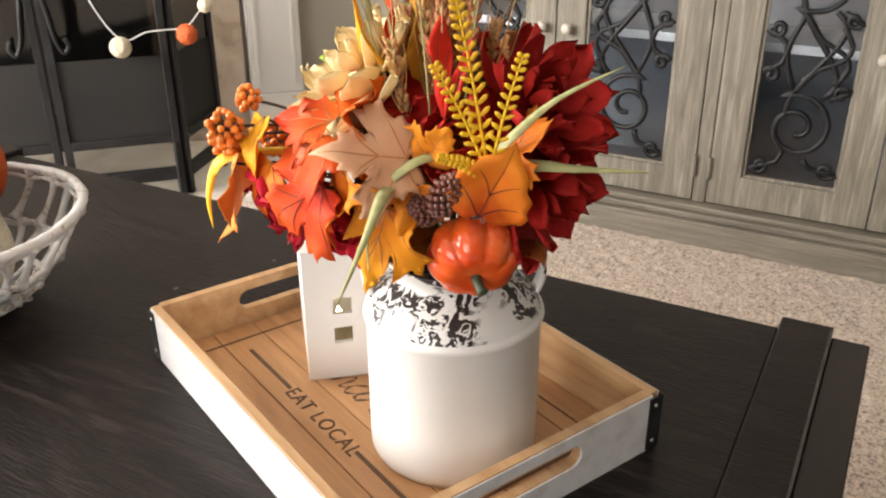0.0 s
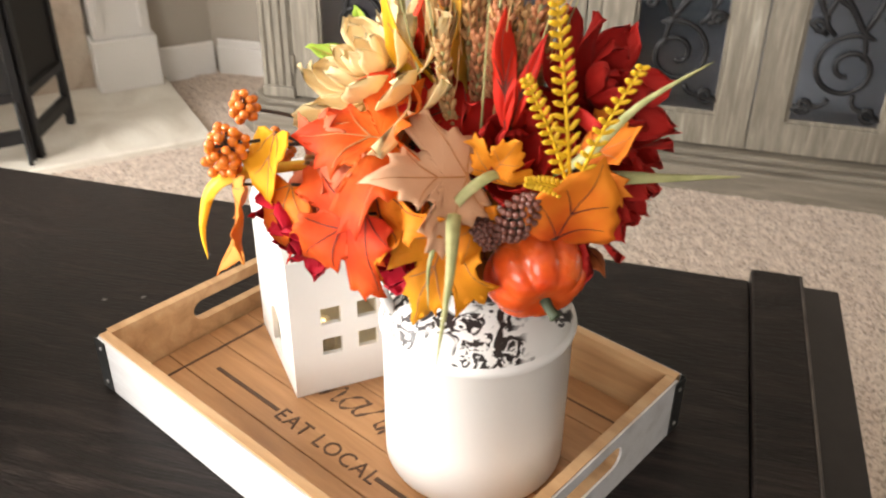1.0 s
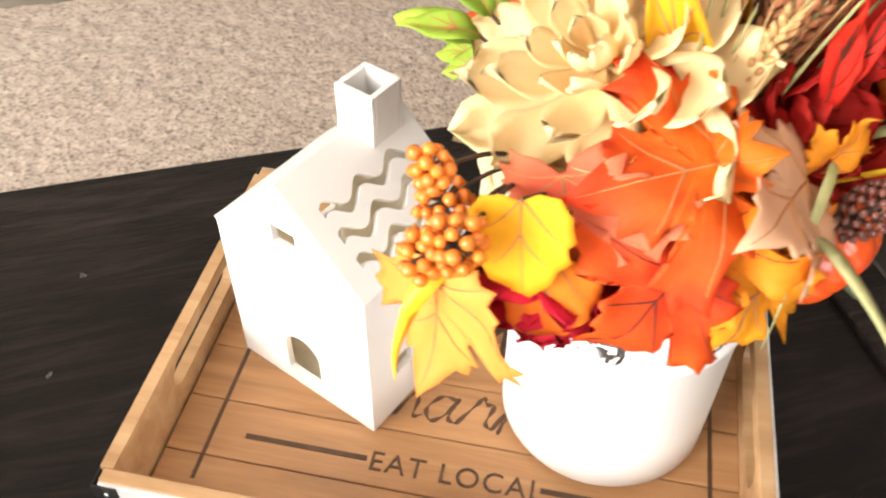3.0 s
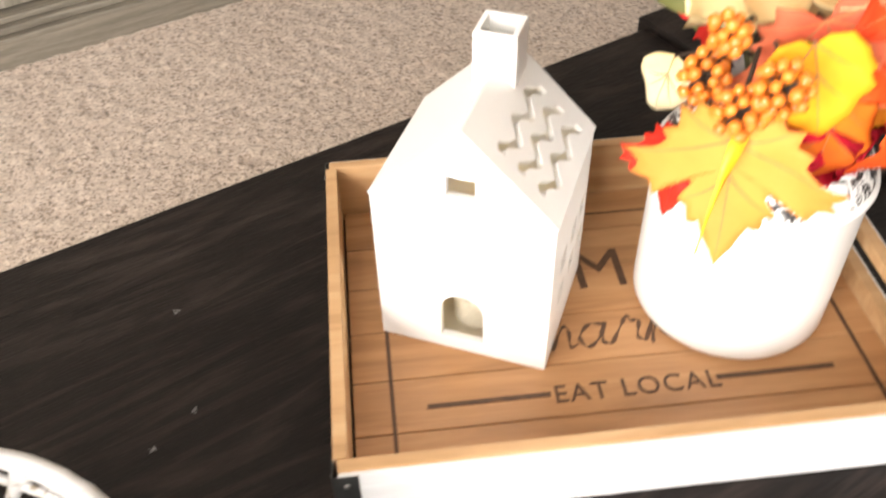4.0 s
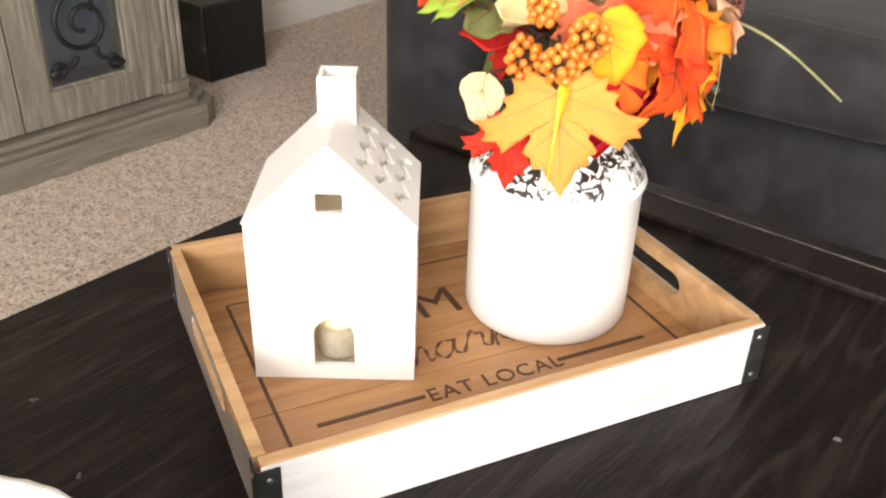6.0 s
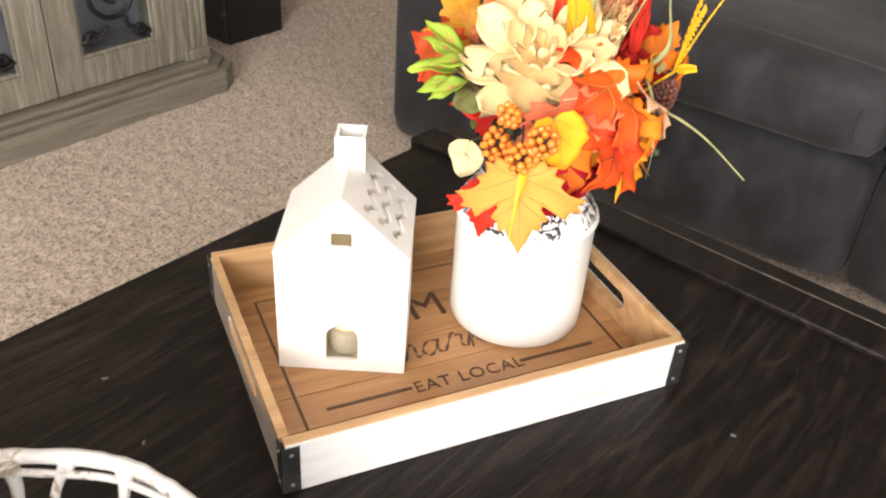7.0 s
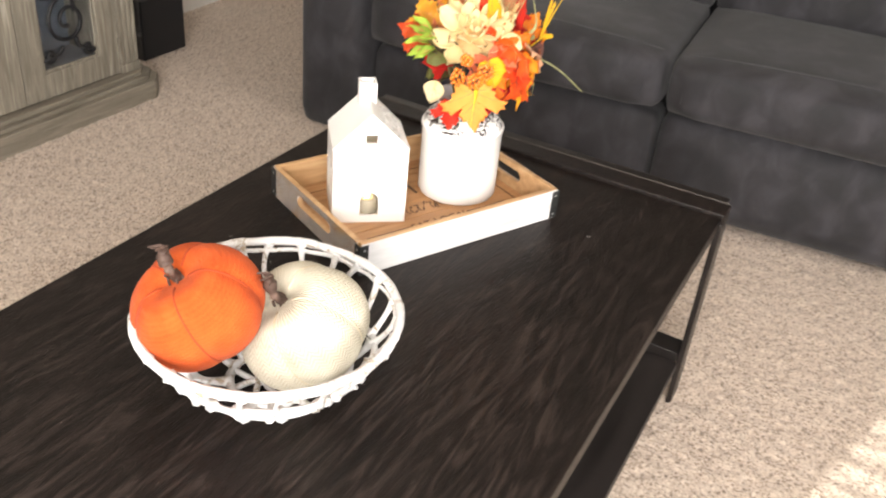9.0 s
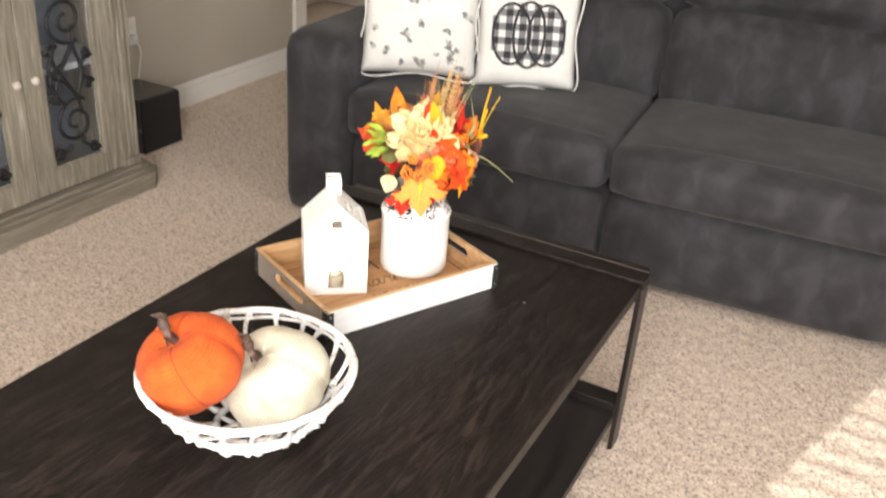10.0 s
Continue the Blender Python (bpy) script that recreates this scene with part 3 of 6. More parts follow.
# ---- ceramic house ----
def ceramic_house():
    h = thing("ceramic_house", pose(0.674, 0.8885, 0.4705, 0, 0, -140.44), "white ceramic house lantern with cut-out windows on the wooden tray", "ornament")
    # local x runs from the front's one corner to the other, local y goes back; front wall at y = 0
    w, d, e, a, t = 0.0635, 0.113, 0.140, 0.202, 0.005

    def front_outline():
        return [(-w, 0.0), (w, 0.0), (w, e), (0, a), (-w, e)]

    def panel(outer, holes, thick):
        """A flat wall with holes, drawn in x and z, its outer face at y = 0."""
        bm = bmesh.new()
        loops = []
        for pts in [outer] + holes:
            vs = [bm.verts.new((x, 0, z)) for x, z in pts]
            loops += [bm.edges.new((vs[i], vs[(i + 1) % len(vs)])) for i in range(len(vs))]
        bmesh.ops.triangle_fill(bm, edges=loops, use_beauty=True)
        # faces inside the holes go
        for f in bm.faces[:]:
            c = f.calc_center_median()
            for hole in holes:
                inside = False
                for i in range(len(hole)):
                    (x1, z1), (x2, z2) = hole[i - 1], hole[i]
                    if (z1 > c.z) != (z2 > c.z) and c.x < (x2 - x1) * (c.z - z1) / (z2 - z1) + x1:
                        inside = not inside
                if inside:
                    bm.faces.remove(f)
                    break
        r = bmesh.ops.extrude_face_region(bm, geom=bm.faces[:])
        for v in r["geom"]:
            if isinstance(v, bmesh.types.BMVert):
                v.co.y += thick
        return bm

    def rect(x0, x1, z0, z1):
        return [(x0, z0), (x1, z0), (x1, z1), (x0, z1)]

    door = [(-0.016, 0.013), (0.016, 0.013), (0.016, 0.040)] + [(0.016 * math.cos(q), 0.042 + 0.016 * math.sin(q)) for q in np.linspace(0.1, math.pi - 0.1, 9)] + [(-0.016, 0.040)]
    front = panel(front_outline(), [door, rect(-0.010, 0.010, 0.150, 0.166)], t)
    part("front_wall", front, M_CERAMIC, h)
    back = panel(front_outline(), [], t)
    back.transform(pose(0, d - t, 0))
    part("back_wall", back, M_CERAMIC, h)
    wins = [rect(x, x + 0.018, z, z + 0.017) for x in (0.027, 0.060, 0.087) for z in (0.040, 0.072)]
    for s in (-1, 1):
        side = panel(rect(t, d - t, 0.0, e), wins, t)
        side.transform(pose(s * w, 0, 0, 0, 0, 90))
        if s < 0:
            side.transform(Matrix.Translation((t, 0, 0)))
        part("side_wall", side, M_CERAMIC, h)
    # roof slopes with wavy cut lines
    slope = math.hypot(w, a - e)
    ang = math.degrees(math.atan2(a - e, w))
    for s in (-1, 1):
        cuts = []
        for z0 in (0.017, 0.036, 0.055) if s > 0 else ():
            up, n = [], 30
            for i in range(n + 1):
                q = i / n
                up.append((0.014 + q * (d - 0.030), z0 + 0.0050 * math.sin(q * 5.4 * math.pi + 0.6)))
            cuts.append([(y, z - 0.0036) for y, z in up] + [(y, z + 0.0036) for y, z in up[::-1]])
        roof = panel(rect(-0.0005, d + 0.0005, -0.001, slope), cuts, 0.005)
        # local x of the panel becomes the depth, its z climbs the slope
        m = Matrix(((0, s * math.sin(radians(ang)) * -1, -s * math.cos(radians(ang)), s * (w + 0.0005)),
                    (1, 0, 0, 0),
                    (0, -math.cos(radians(ang)), math.sin(radians(ang)), e + 0.0012),
                    (0, 0, 0, 1)))
        roof.transform(m)
        part("roof_slope", roof, M_CERAMIC, h)
    ch = bmesh.new()
    c, r, z0, z1 = 0.087, 0.0148, a - 0.022, a + 0.025
    for b in ((-r, r, c - r, c - r + 0.004), (-r, r, c + r - 0.004, c + r), (-r, -r + 0.004, c - r + 0.004, c + r - 0.004), (r - 0.004, r, c - r + 0.004, c + r - 0.004)):
        box(*b, z0, z1, 0.0008, bm=ch)
    part("chimney", ch, M_CERAMIC, h, smooth=False)
    part("floor_plate", box(-w + t, w - t, t, d - t, 0.0, 0.004), M_HOLE, h)
    return h


ceramic_house()
# a small flameless candle stands inside the lantern
M_FLAME, fn, fl, fb = nodes_of("led_flame")
fb.inputs["Base Color"].default_value = (0.9, 0.75, 0.4, 1)
fb.inputs["Emission Color"].default_value, fb.inputs["Emission Strength"].default_value = (1.0, 0.72, 0.34, 1), 30.0
cd = lathe([(0, 0), (0.017, 0), (0.018, 0.002), (0.018, 0.024), (0.016, 0.027), (0.010, 0.026), (0, 0.0255)], 24)
candle = thing("tealight_candle", pose(0.697, 0.860, 0.4748), "cream tealight candle with a pale flame-shaped tip", "candle")
part("body", cd, M_CREAM, candle, smooth=True)
part("flame_tip", lathe([(0, 0), (0.0035, 0.002), (0.004, 0.006), (0.0025, 0.012), (0, 0.017)], 12), M_FLAME, candle, "glowing warm flame tip", smooth=True, m=pose(0, 0, 0.0245))


# ---- milk can vase ----
def milk_can():
    v = thing("milk_can_vase", pose(0.611, 0.681, 0.4705), "white milk can vase with chipped black shoulder, on the wooden tray", "vase")
    body = [(0, 0), (0.066, 0), (0.0705, 0.002), (0.0728, 0.007), (0.073, 0.02), (0.073, 0.128), (0.0748, 0.131), (0.0756, 0.134), (0.0748, 0.137), (0.0722, 0.139)]
    part("body", lathe(body, 72), M_CERAMIC, v, smooth=True)
    sh = [(0.0721, 0.1388), (0.0700, 0.145), (0.0645, 0.153), (0.057, 0.160), (0.0505, 0.165), (0.0475, 0.1675)]
    part("shoulder", lathe(sh, 72), M_SHOULDER, v, "white shoulder chipped through to black", smooth=True)
    neck = [(0.0475, 0.1675), (0.0470, 0.170), (0.0490, 0.174), (0.053, 0.180), (0.0565, 0.184), (0.058, 0.187), (0.0565, 0.1885), (0.054, 0.184), (0.052, 0.179), (0.0455, 0.168), (0.044, 0.160), (0.044, 0.12), (0, 0.12)]
    part("rim", lathe(neck, 72), M_SHOULDER, v, smooth=True)
    for a in (118, 298):
        pts = smooth_line([(0.046, 0, 0.176), (0.060, 0, 0.186), (0.070, 0, 0.180), (0.072, 0, 0.164), (0.066, 0, 0.148)], 6)
        part("handle", tube(pts, 0.0042, 8), M_SHOULDER, v, smooth=True, m=pose(0, 0, 0, 0, 0, a) @ Matrix.Diagonal((1, 2.2, 1, 1)))
    return v


milk_can()


# ---- bowl with two pumpkins ----
def lattice_bowl():
    rng = random.Random(4)
    b = thing("lattice_bowl", pose(0.555, 1.307, 0.462), "white worn openwork bowl of branch-like ribs holding two pumpkins", "bowl")

    def at(a, h):
        r = 0.054 + 0.1115 * (h ** 0.58)
        return Vector((r * math.cos(a), r * math.sin(a), 0.007 + 0.112 * h ** 1.1))

    def ring(h, rad, n, wob):
        pts = [at(2 * math.pi * k / n, h + rng.uniform(-wob, wob)) for k in range(n)]
        line = smooth_line(pts, 3, True)
        return tube(line, [rad * rng.uniform(0.9, 1.12) for _ in line], 8, closed=True)

    def strut(a0, h0, a1, h1, thin):
        """A rib between two heights that swells where it runs into its neighbours."""
        bow = rng.uniform(-0.04, 0.04)
        line = smooth_line([at(a0, h0), at(a0 * 0.7 + a1 * 0.3 + bow, h0 * 0.67 + h1 * 0.33), at(a0 * 0.3 + a1 * 0.7 + bow, h0 * 0.33 + h1 * 0.67), at(a1, h1)], 4)
        n = len(line) - 1
        k = rng.uniform(0.9, 1.2)
        return tube(line, [thin * k * (1 + 1.15 * abs(2 * i / n - 1) ** 3) for i in range(n + 1)], 7)

    part("rim", ring(1.0, 0.0060, 40, 0.006), M_BOWL, b, smooth=True)
    part("rim", ring(0.92, 0.0030, 40, 0.014), M_BOWL, b, smooth=True)
    part("middle_band", ring(0.54, 0.0042, 34, 0.045), M_BOWL, b, smooth=True)
    part("lower_band", ring(0.24, 0.0042, 26, 0.035), M_BOWL, b, smooth=True)
    for n, top, low, thin, lean in ((23, 0.97, 0.54, 0.0039, 0.10), (17, 0.54, 0.24, 0.0039, 0.16), (12, 0.24, 0.0, 0.0040, 0.10)):
        for k in range(n):
            a = 2 * math.pi * (k + rng.uniform(-0.22, 0.22)) / n + top
            part("rib", strut(a, top, a + rng.uniform(-lean, lean), low, thin), M_BOWL, b, smooth=True)
    part("foot_ring", ring(0.0, 0.0060, 30, 0.0), M_BOWL, b, smooth=True)
    for k in range(4):
        a = math.pi * k / 4 + 0.3
        p, q = at(a, 0), at(a + math.pi + rng.uniform(-0.3, 0.3), 0)
        line = smooth_line([p, p.lerp(q, 0.35) + Vector((rng.uniform(-0.012, 0.012), rng.uniform(-0.012, 0.012), -0.001)), p.lerp(q, 0.7), q], 4)
        part("branch", tube(line, 0.0044, 6), M_BOWL, b, smooth=True)
    return b


lattice_bowl()


def leaning(x, y, z, axis, spin):
    """A pose whose local z lies along axis, turned round it by spin degrees."""
    return Matrix.Translation((x, y, z)) @ Vector(axis).to_track_quat("Z", "Y").to_matrix().to_4x4() @ pose(0, 0, 0, 0, 0, spin)


def pumpkin(name, m, r, squash, lobes, mat, seam_mat, label, seed, seams):
    """A stuffed cloth pumpkin: a lobed body, seam lines in the folds and a dried vine stalk."""
    rng = random.Random(seed)
    p = thing(name, m, label, "pumpkin")

    def surf(a, q):
        # q from 0 at the top to 1 at the bottom
        f = math.pi * q
        crease = abs(math.cos(a * lobes / 2)) ** 0.55
        rad = r * math.sin(f) ** 0.86 * (0.895 + 0.105 * crease) * (1 + 0.025 * math.sin(a * 1.0 + seed))
        dip = 0.24 * r * math.exp(-(f / 0.36) ** 2)
        z = squash * r * math.cos(f) - dip * squash * 1.1 + 0.02 * r * math.sin(a * 2 + seed)
        return Vector((rad * math.cos(a), rad * math.sin(a), z))

    bm = bmesh.new()
    na, nq = lobes * 14, 34
    rows = [[bm.verts.new(surf(2 * math.pi * k / na, (j + 0.5) / nq)) for k in range(na)] for j in range(nq)]
    for j in range(nq - 1):
        for k in range(na):
            bm.faces.new((rows[j][k], rows[j][(k + 1) % na], rows[j + 1][(k + 1) % na], rows[j + 1][k]))
    bm.faces.new(rows[0])
    bm.faces.new(rows[-1])
    part("body", bm, mat, p, smooth=True)
    for k in range(lobes):
        a = math.pi * (2 * k + 1) / lobes
        line = [surf(a, q) * 1.006 for q in np.linspace(0.06, 0.8, 22)]
        part("seam", tube(line, seams, 5), seam_mat, p, smooth=True)
    top = squash * r * 0.72
    base = [(0, 0, top - 0.014), (0.003, 0.002, top + 0.006), (0.011, -0.001, top + 0.022), (0.008, 0.004, top + 0.038), (0.012, 0.008, top + 0.052)]
    thick = [0.0064 * (1.15 - 0.34 * i / 24 + (0.45 if 15 < i < 22 else 0) - (0.25 if 8 < i < 13 else 0)) * rng.uniform(0.85, 1.15) for i in range(25)]
    stalk = part("stalk", tube(smooth_line(base, 6), thick, 8), M_STEM, p, "twisted dried vine stalk", smooth=True)
    for s, lift in ((-1, 0.4), (1, 0.9), (0.45, 1.4), (-0.6, 1.2), (0.1, 0.7)):
        c = Vector(base[-1]) - Vector((0.001, 0.001, 0.005))
        line = smooth_line([c, c + Vector((0.006 * s, 0.005 * lift, 0.006)), c + Vector((0.013 * s, 0.002, 0.008 * lift)), c + Vector((0.019 * s, -0.005 * lift, 0.012 * lift))], 5)
        part("tendril", tube(line, [0.0028 * (1 - 0.6 * i / 15) * rng.uniform(0.7, 1.3) for i in range(16)], 6), M_STEM, stalk, smooth=True)
    for k in range(5):
        a = 2 * math.pi * k / 5
        line = [((0.012 - 0.0006 * i) * math.cos(a + i * 0.2), (0.012 - 0.0006 * i) * math.sin(a + i * 0.2), top - 0.014 + i * 0.004) for i in range(8)]
        part("fibre", tube(line, 0.0018, 5), M_STEM, stalk, smooth=True)
    return p


pumpkin("fabric_pumpkin", leaning(0.613, 1.371, 0.601, (0.25, 0.42, 0.86), 20), 0.085, 0.80, 5, M_ORANGE, M_SHADOWSEAM, "orange knitted pumpkin with a dried vine stalk, lying in the bowl", 3, 0.0013)
pumpkin("fabric_pumpkin", leaning(0.530, 1.271, 0.546, (0.28, 0.46, 0.82), 5), 0.0895, 0.82, 5, M_CREAM_WEAVE, M_SEAMCREAM, "cream herringbone cloth pumpkin with a dried vine stalk, in the bowl", 8, 0.0013)


# ---- console cabinet ----
def scroll_lines(w, h):
    """Wrought iron scrollwork for a pane of that size, in y and z from its lower left corner."""
    def spiral(cy, cz, r0, turns, start, hand, n=30):
        return [(cy + r0 * (1 - 0.80 * i / n) * math.cos(start + hand * turns * 2 * math.pi * i / n),
                 cz + r0 * (1 - 0.80 * i / n) * math.sin(start + hand * turns * 2 * math.pi * i / n)) for i in range(n + 1)]

    L = []
    for z0, flip in ((0.02, 1), (0.66, -1)):
        def put(pts):
            return [(y, (z if flip > 0 else h - z)) for y, z in pts]
        # large volute
        L.append(put(spiral(w * 0.52, 0.135, 0.082, 1.6, math.radians(60), 1) [::-1] + [(w * 0.58, 0.225), (w * 0.40, 0.275), (w * 0.16, 0.30), (w * 0.08, 0.335), (w * 0.20, 0.375)]))
        L.append(put([(w * 0.30, 0.21), (w * 0.16, 0.25), (w * 0.34, 0.32), (w * 0.62, 0.40), (w * 0.66, 0.46)]))
        # corner curls
        L.append(put(spiral(w * 0.86, 0.032, 0.022, 1.1, math.radians(-20), -1)[::-1] + [(w * 0.68, 0.045), (w * 0.64, 0.075)]))
        L.append(put(spiral(w * 0.12, 0.040, 0.022, 1.1, math.radians(200), 1)[::-1] + [(w * 0.30, 0.040), (w * 0.38, 0.060)]))
        L.append(put(spiral(w * 0.88, 0.255, 0.020, 1.1, math.radians(20), 1)[::-1] + [(w * 0.78, 0.285), (w * 0.72, 0.34), (w * 0.60, 0.40)]))
        L.append(put(spiral(w * 0.11, 0.225, 0.018, 1.0, math.radians(160), -1)[::-1] + [(w * 0.22, 0.21)]))
    return L


def ring_frame(x0, x1, rect, w):
    """A frame standing in y and z: the rectangle (y0, y1, z0, z1) less its inside, w wide."""
    y0, y1, z0, z1 = rect
    bm = bmesh.new()
    out = [(y0, z0), (y1, z0), (y1, z1), (y0, z1)]
    inn = [(y0 + w, z0 + w), (y1 - w, z0 + w), (y1 - w, z1 - w), (y0 + w, z1 - w)]
    v = [[bm.verts.new((x, *p)) for p in q] for x in (x0, x1) for q in (out, inn)]
    for k in range(4):
        j = (k + 1) % 4
        bm.faces.new((v[0][k], v[0][j], v[1][j], v[1][k]))
        bm.faces.new((v[2][j], v[2][k], v[3][k], v[3][j]))
        bm.faces.new((v[0][j], v[0][k], v[2][k], v[2][j]))
        bm.faces.new((v[1][k], v[1][j], v[3][j], v[3][k]))
    bmesh.ops.bevel(bm, geom=bm.edges[:], offset=min(0.0025, w * 0.2), segments=2, profile=0.5, affect="EDGES", clamp_overlap=True)
    return bm


def console_cabinet():
    c = thing("console_cabinet", pose(0, 0, 0), "weathered grey wooden console with scrolled glass doors", "cabinet")
    y0, y1, xf, xb, top = -0.052, 1.692, 2.205, 2.52, 0.93
    # plinth with chamfered corners and a stepped moulding
    def plan(out):
        k = 0.055
        return [(xf - out, y0 - out + k), (xf - out + k * 0.8, y0 - out), (xb, y0 - out), (xb, y1 + out), (xf - out + k * 0.8, y1 + out), (xf - out, y1 + out - k)]
    part("plinth", prism(plan(0.066), -0.009, 0.062, 0.003), M_CONSOLE_H, c)
    part("plinth_moulding", prism(plan(0.050), 0.0622, 0.078, 0.004), M_CONSOLE_H, c)
    part("plinth_moulding", prism(plan(0.034), 0.0782, 0.092, 0.003), M_CONSOLE_H, c)
    part("top_board", prism(plan(0.05), top - 0.035, top, 0.006), M_CONSOLE_H, c)
    # carcass
    part("side_panel", box(xf + 0.02, xb, y0, y0 + 0.02, 0.0925, top - 0.0355), M_CONSOLE, c)
    part("side_panel", box(xf + 0.02, xb, y1 - 0.02, y1, 0.0925, top - 0.0355), M_CONSOLE, c)
    part("back_panel", box(xb - 0.012, xb, y0 + 0.0205, y1 - 0.0205, 0.0925, top - 0.0355), M_INSIDE, c)
    part("bottom_panel", box(xf + 0.022, xb - 0.013, y0 + 0.021, y1 - 0.021, 0.0925, 0.105), M_INSIDE, c)
    part("inner_shelf", box(xf + 0.07, xb - 0.013, y0 + 0.021, y1 - 0.021, 0.475, 0.497, 0.001), M_INSHELF, c, "pale grey shelf")
    part("partition", box(xf + 0.03, xb - 0.013, 0.785, 0.807, 0.106, 0.474), M_INSIDE, c)
    part("centre_stile", box(xf - 0.004, xf + 0.02, 0.7795, 0.8125, 0.0925, top - 0.0355, 0.003), M_CONSOLE, c)
    # fluted corner pilasters
    for a, b in ((y0, 0.028), (1.597, y1)):
        p = part("pilaster", box(xf - 0.004, xf + 0.0195, a, b, 0.0925, top - 0.0355, 0.003), M_CONSOLE, c)
        n = 4
        for k in range(n):
            yy = a + (b - a) * (k + 0.5) / n
            part("reed", box(xf - 0.010, xf - 0.0045, yy - 0.0065, yy + 0.0065, 0.125, top - 0.07, 0.0025), M_CONSOLE, p)
        part("foot_block", box(xf - 0.012, xf - 0.0045, a, b, 0.0925, 0.122, 0.002), M_CONSOLE, p)
    # doors: edges of the leaf and the side of the knob
    for a, b, knob in ((0.030, 0.3985, 1), (0.4015, 0.7775, -1), (0.8145, 1.2035, 1), (1.2065, 1.595, -1)):
        w, h, s = b - a, 0.79, 0.078
        x = xf - 0.006
        g = s + 0.008
        fr = ring_frame(x, x + 0.022, (a, b, 0.097, 0.097 + h), s)
        door = part("door", fr, M_CONSOLE, c)
        part("bead", ring_frame(x + 0.006, x + 0.0165, (a + s + 0.0002, b - s - 0.0002, 0.0972 + s, 0.0968 + h - s), 0.008), M_CONSOLE, door)
        pane = part("pane", box(x + 0.012, x + 0.015, a + g - 0.003, b - g + 0.003, 0.097 + g - 0.003, 0.097 + h - g + 0.003), M_GLASS, door, "smoked glass pane")
        pane.visible_shadow = False
        for line in scroll_lines(w - 2 * g, h - 2 * g):
            pts = smooth_line([(x + 0.007, (b - g - yy) if knob > 0 else (a + g + yy), 0.097 + g + zz) for yy, zz in line], 2)
            part("scrollwork", tube(pts, 0.0068, 6), M_BLACK, door, "black iron scroll", smooth=True)
        ky = (b - 0.033) if knob > 0 else (a + 0.033)
        kn = lathe([(0, 0.026), (0.008, 0.0255), (0.013, 0.021), (0.0145, 0.016), (0.012, 0.010), (0.006, 0.006), (0.006, 0)], 20)
        kn.transform(pose(x - 0.0005, ky, 0.50, 0, -90))
        part("knob", kn, M_KNOB, door, "pale turned wooden knob", smooth=True)
        hy = a if knob > 0 else b
        for z in (0.19, 0.80):
            part("hinge", tube([(x - 0.004, hy, z - 0.027), (x - 0.004, hy, z + 0.027)], 0.0048, 8), M_CONSOLE, door)
    return c


M_KNOB = surface("pale_knob_paint", [(0.3, (0.42, 0.38, 0.32)), (0.7, (0.58, 0.54, 0.47))], scale=40, rough=0.5)
console_cabinet()

# subwoofer beside the console
sub = thing("subwoofer", pose(2.41, -0.50, -0.008), "black box subwoofer with cloth front on the carpet", "speaker")
part("cabinet", box(0.012, 0.24, 0, 0.222, 0.0, 0.232, 0.004), M_SPEAKBOX, sub)
part("grille", box(0.0, 0.0115, 0.003, 0.219, 0.003, 0.229, 0.004), M_SPEAKER, sub, "black cloth grille")


# ---- sofa ----
def sofa():
    s = thing("sofa", pose(1.655, -0.205, 0, 0, 0, 184.1), "dark charcoal velvet reclining sofa with three seats", "sofa")
    # local x runs along the sofa from its arm, local y goes back
    aw = 0.25

    def arm(x):
        bm = cushion(aw, 0.92, 0.665, 0.055, 0.012)
        part("arm", bm, M_SOFA, s, smooth=True, m=pose(x, -0.0, -0.006))

    sw = 0.926
    x = aw - 0.004
    for k in range(3):
        foot = part("footrest", cushion(sw - 0.004, 0.16, 0.296, 0.048, 0.016), M_SOFA, s, smooth=True, m=pose(x + 0.003, 0.050, 0.022))
        part("base", box(x + 0.01, x + sw - 0.01, 0.19, 0.86, -0.006, 0.25, 0.01), M_SOFA, s)
        seat = part("seat", cushion(sw - 0.004, 0.72, 0.173, 0.048, 0.016), M_SOFA, s, smooth=True, m=pose(x + 0.003, 0.0, 0.322))
        line = [(x + 0.03 + (sw - 0.06) * i / 24, 0.066, 0.493 + 0.018 * (1 - (i / 12 - 1) ** 2)) for i in range(25)]
        part("stitching", tube(line, 0.0010, 5), M_STITCH, seat, "pale topstitching", m=pose(-x - 0.003, 0, -0.322))
        back = part("backrest", cushion(sw - 0.004, 0.22, 0.37, 0.075, 0.03), M_SOFA, s, smooth=True, m=pose(x + 0.002, 0.60, 0.455, -13))
        part("headrest", cushion(sw - 0.004, 0.20, 0.27, 0.08, 0.03), M_SOFA, s, smooth=True, m=pose(x + 0.002, 0.68, 0.80, -10))
        # upright seams beside the gaps
        for xx in (0.055, sw - 0.055):
            line = [(x + xx, 0.030 - 0.034 * math.sin(q * math.pi), 0.345 + 0.12 * q) for q in np.linspace(0, 1, 9)]
            part("stitching", tube(line, 0.0014, 5), M_SOFA, seat, m=pose(-x - 0.003, 0, -0.322))
        x += sw
    arm(0)
    arm(x + 0.004)
    part("back_panel", box(0.1, x + 0.15, 0.84, 0.925, 0.0, 0.95, 0.02), M_SOFA, s)
    return s


SOFA = sofa()


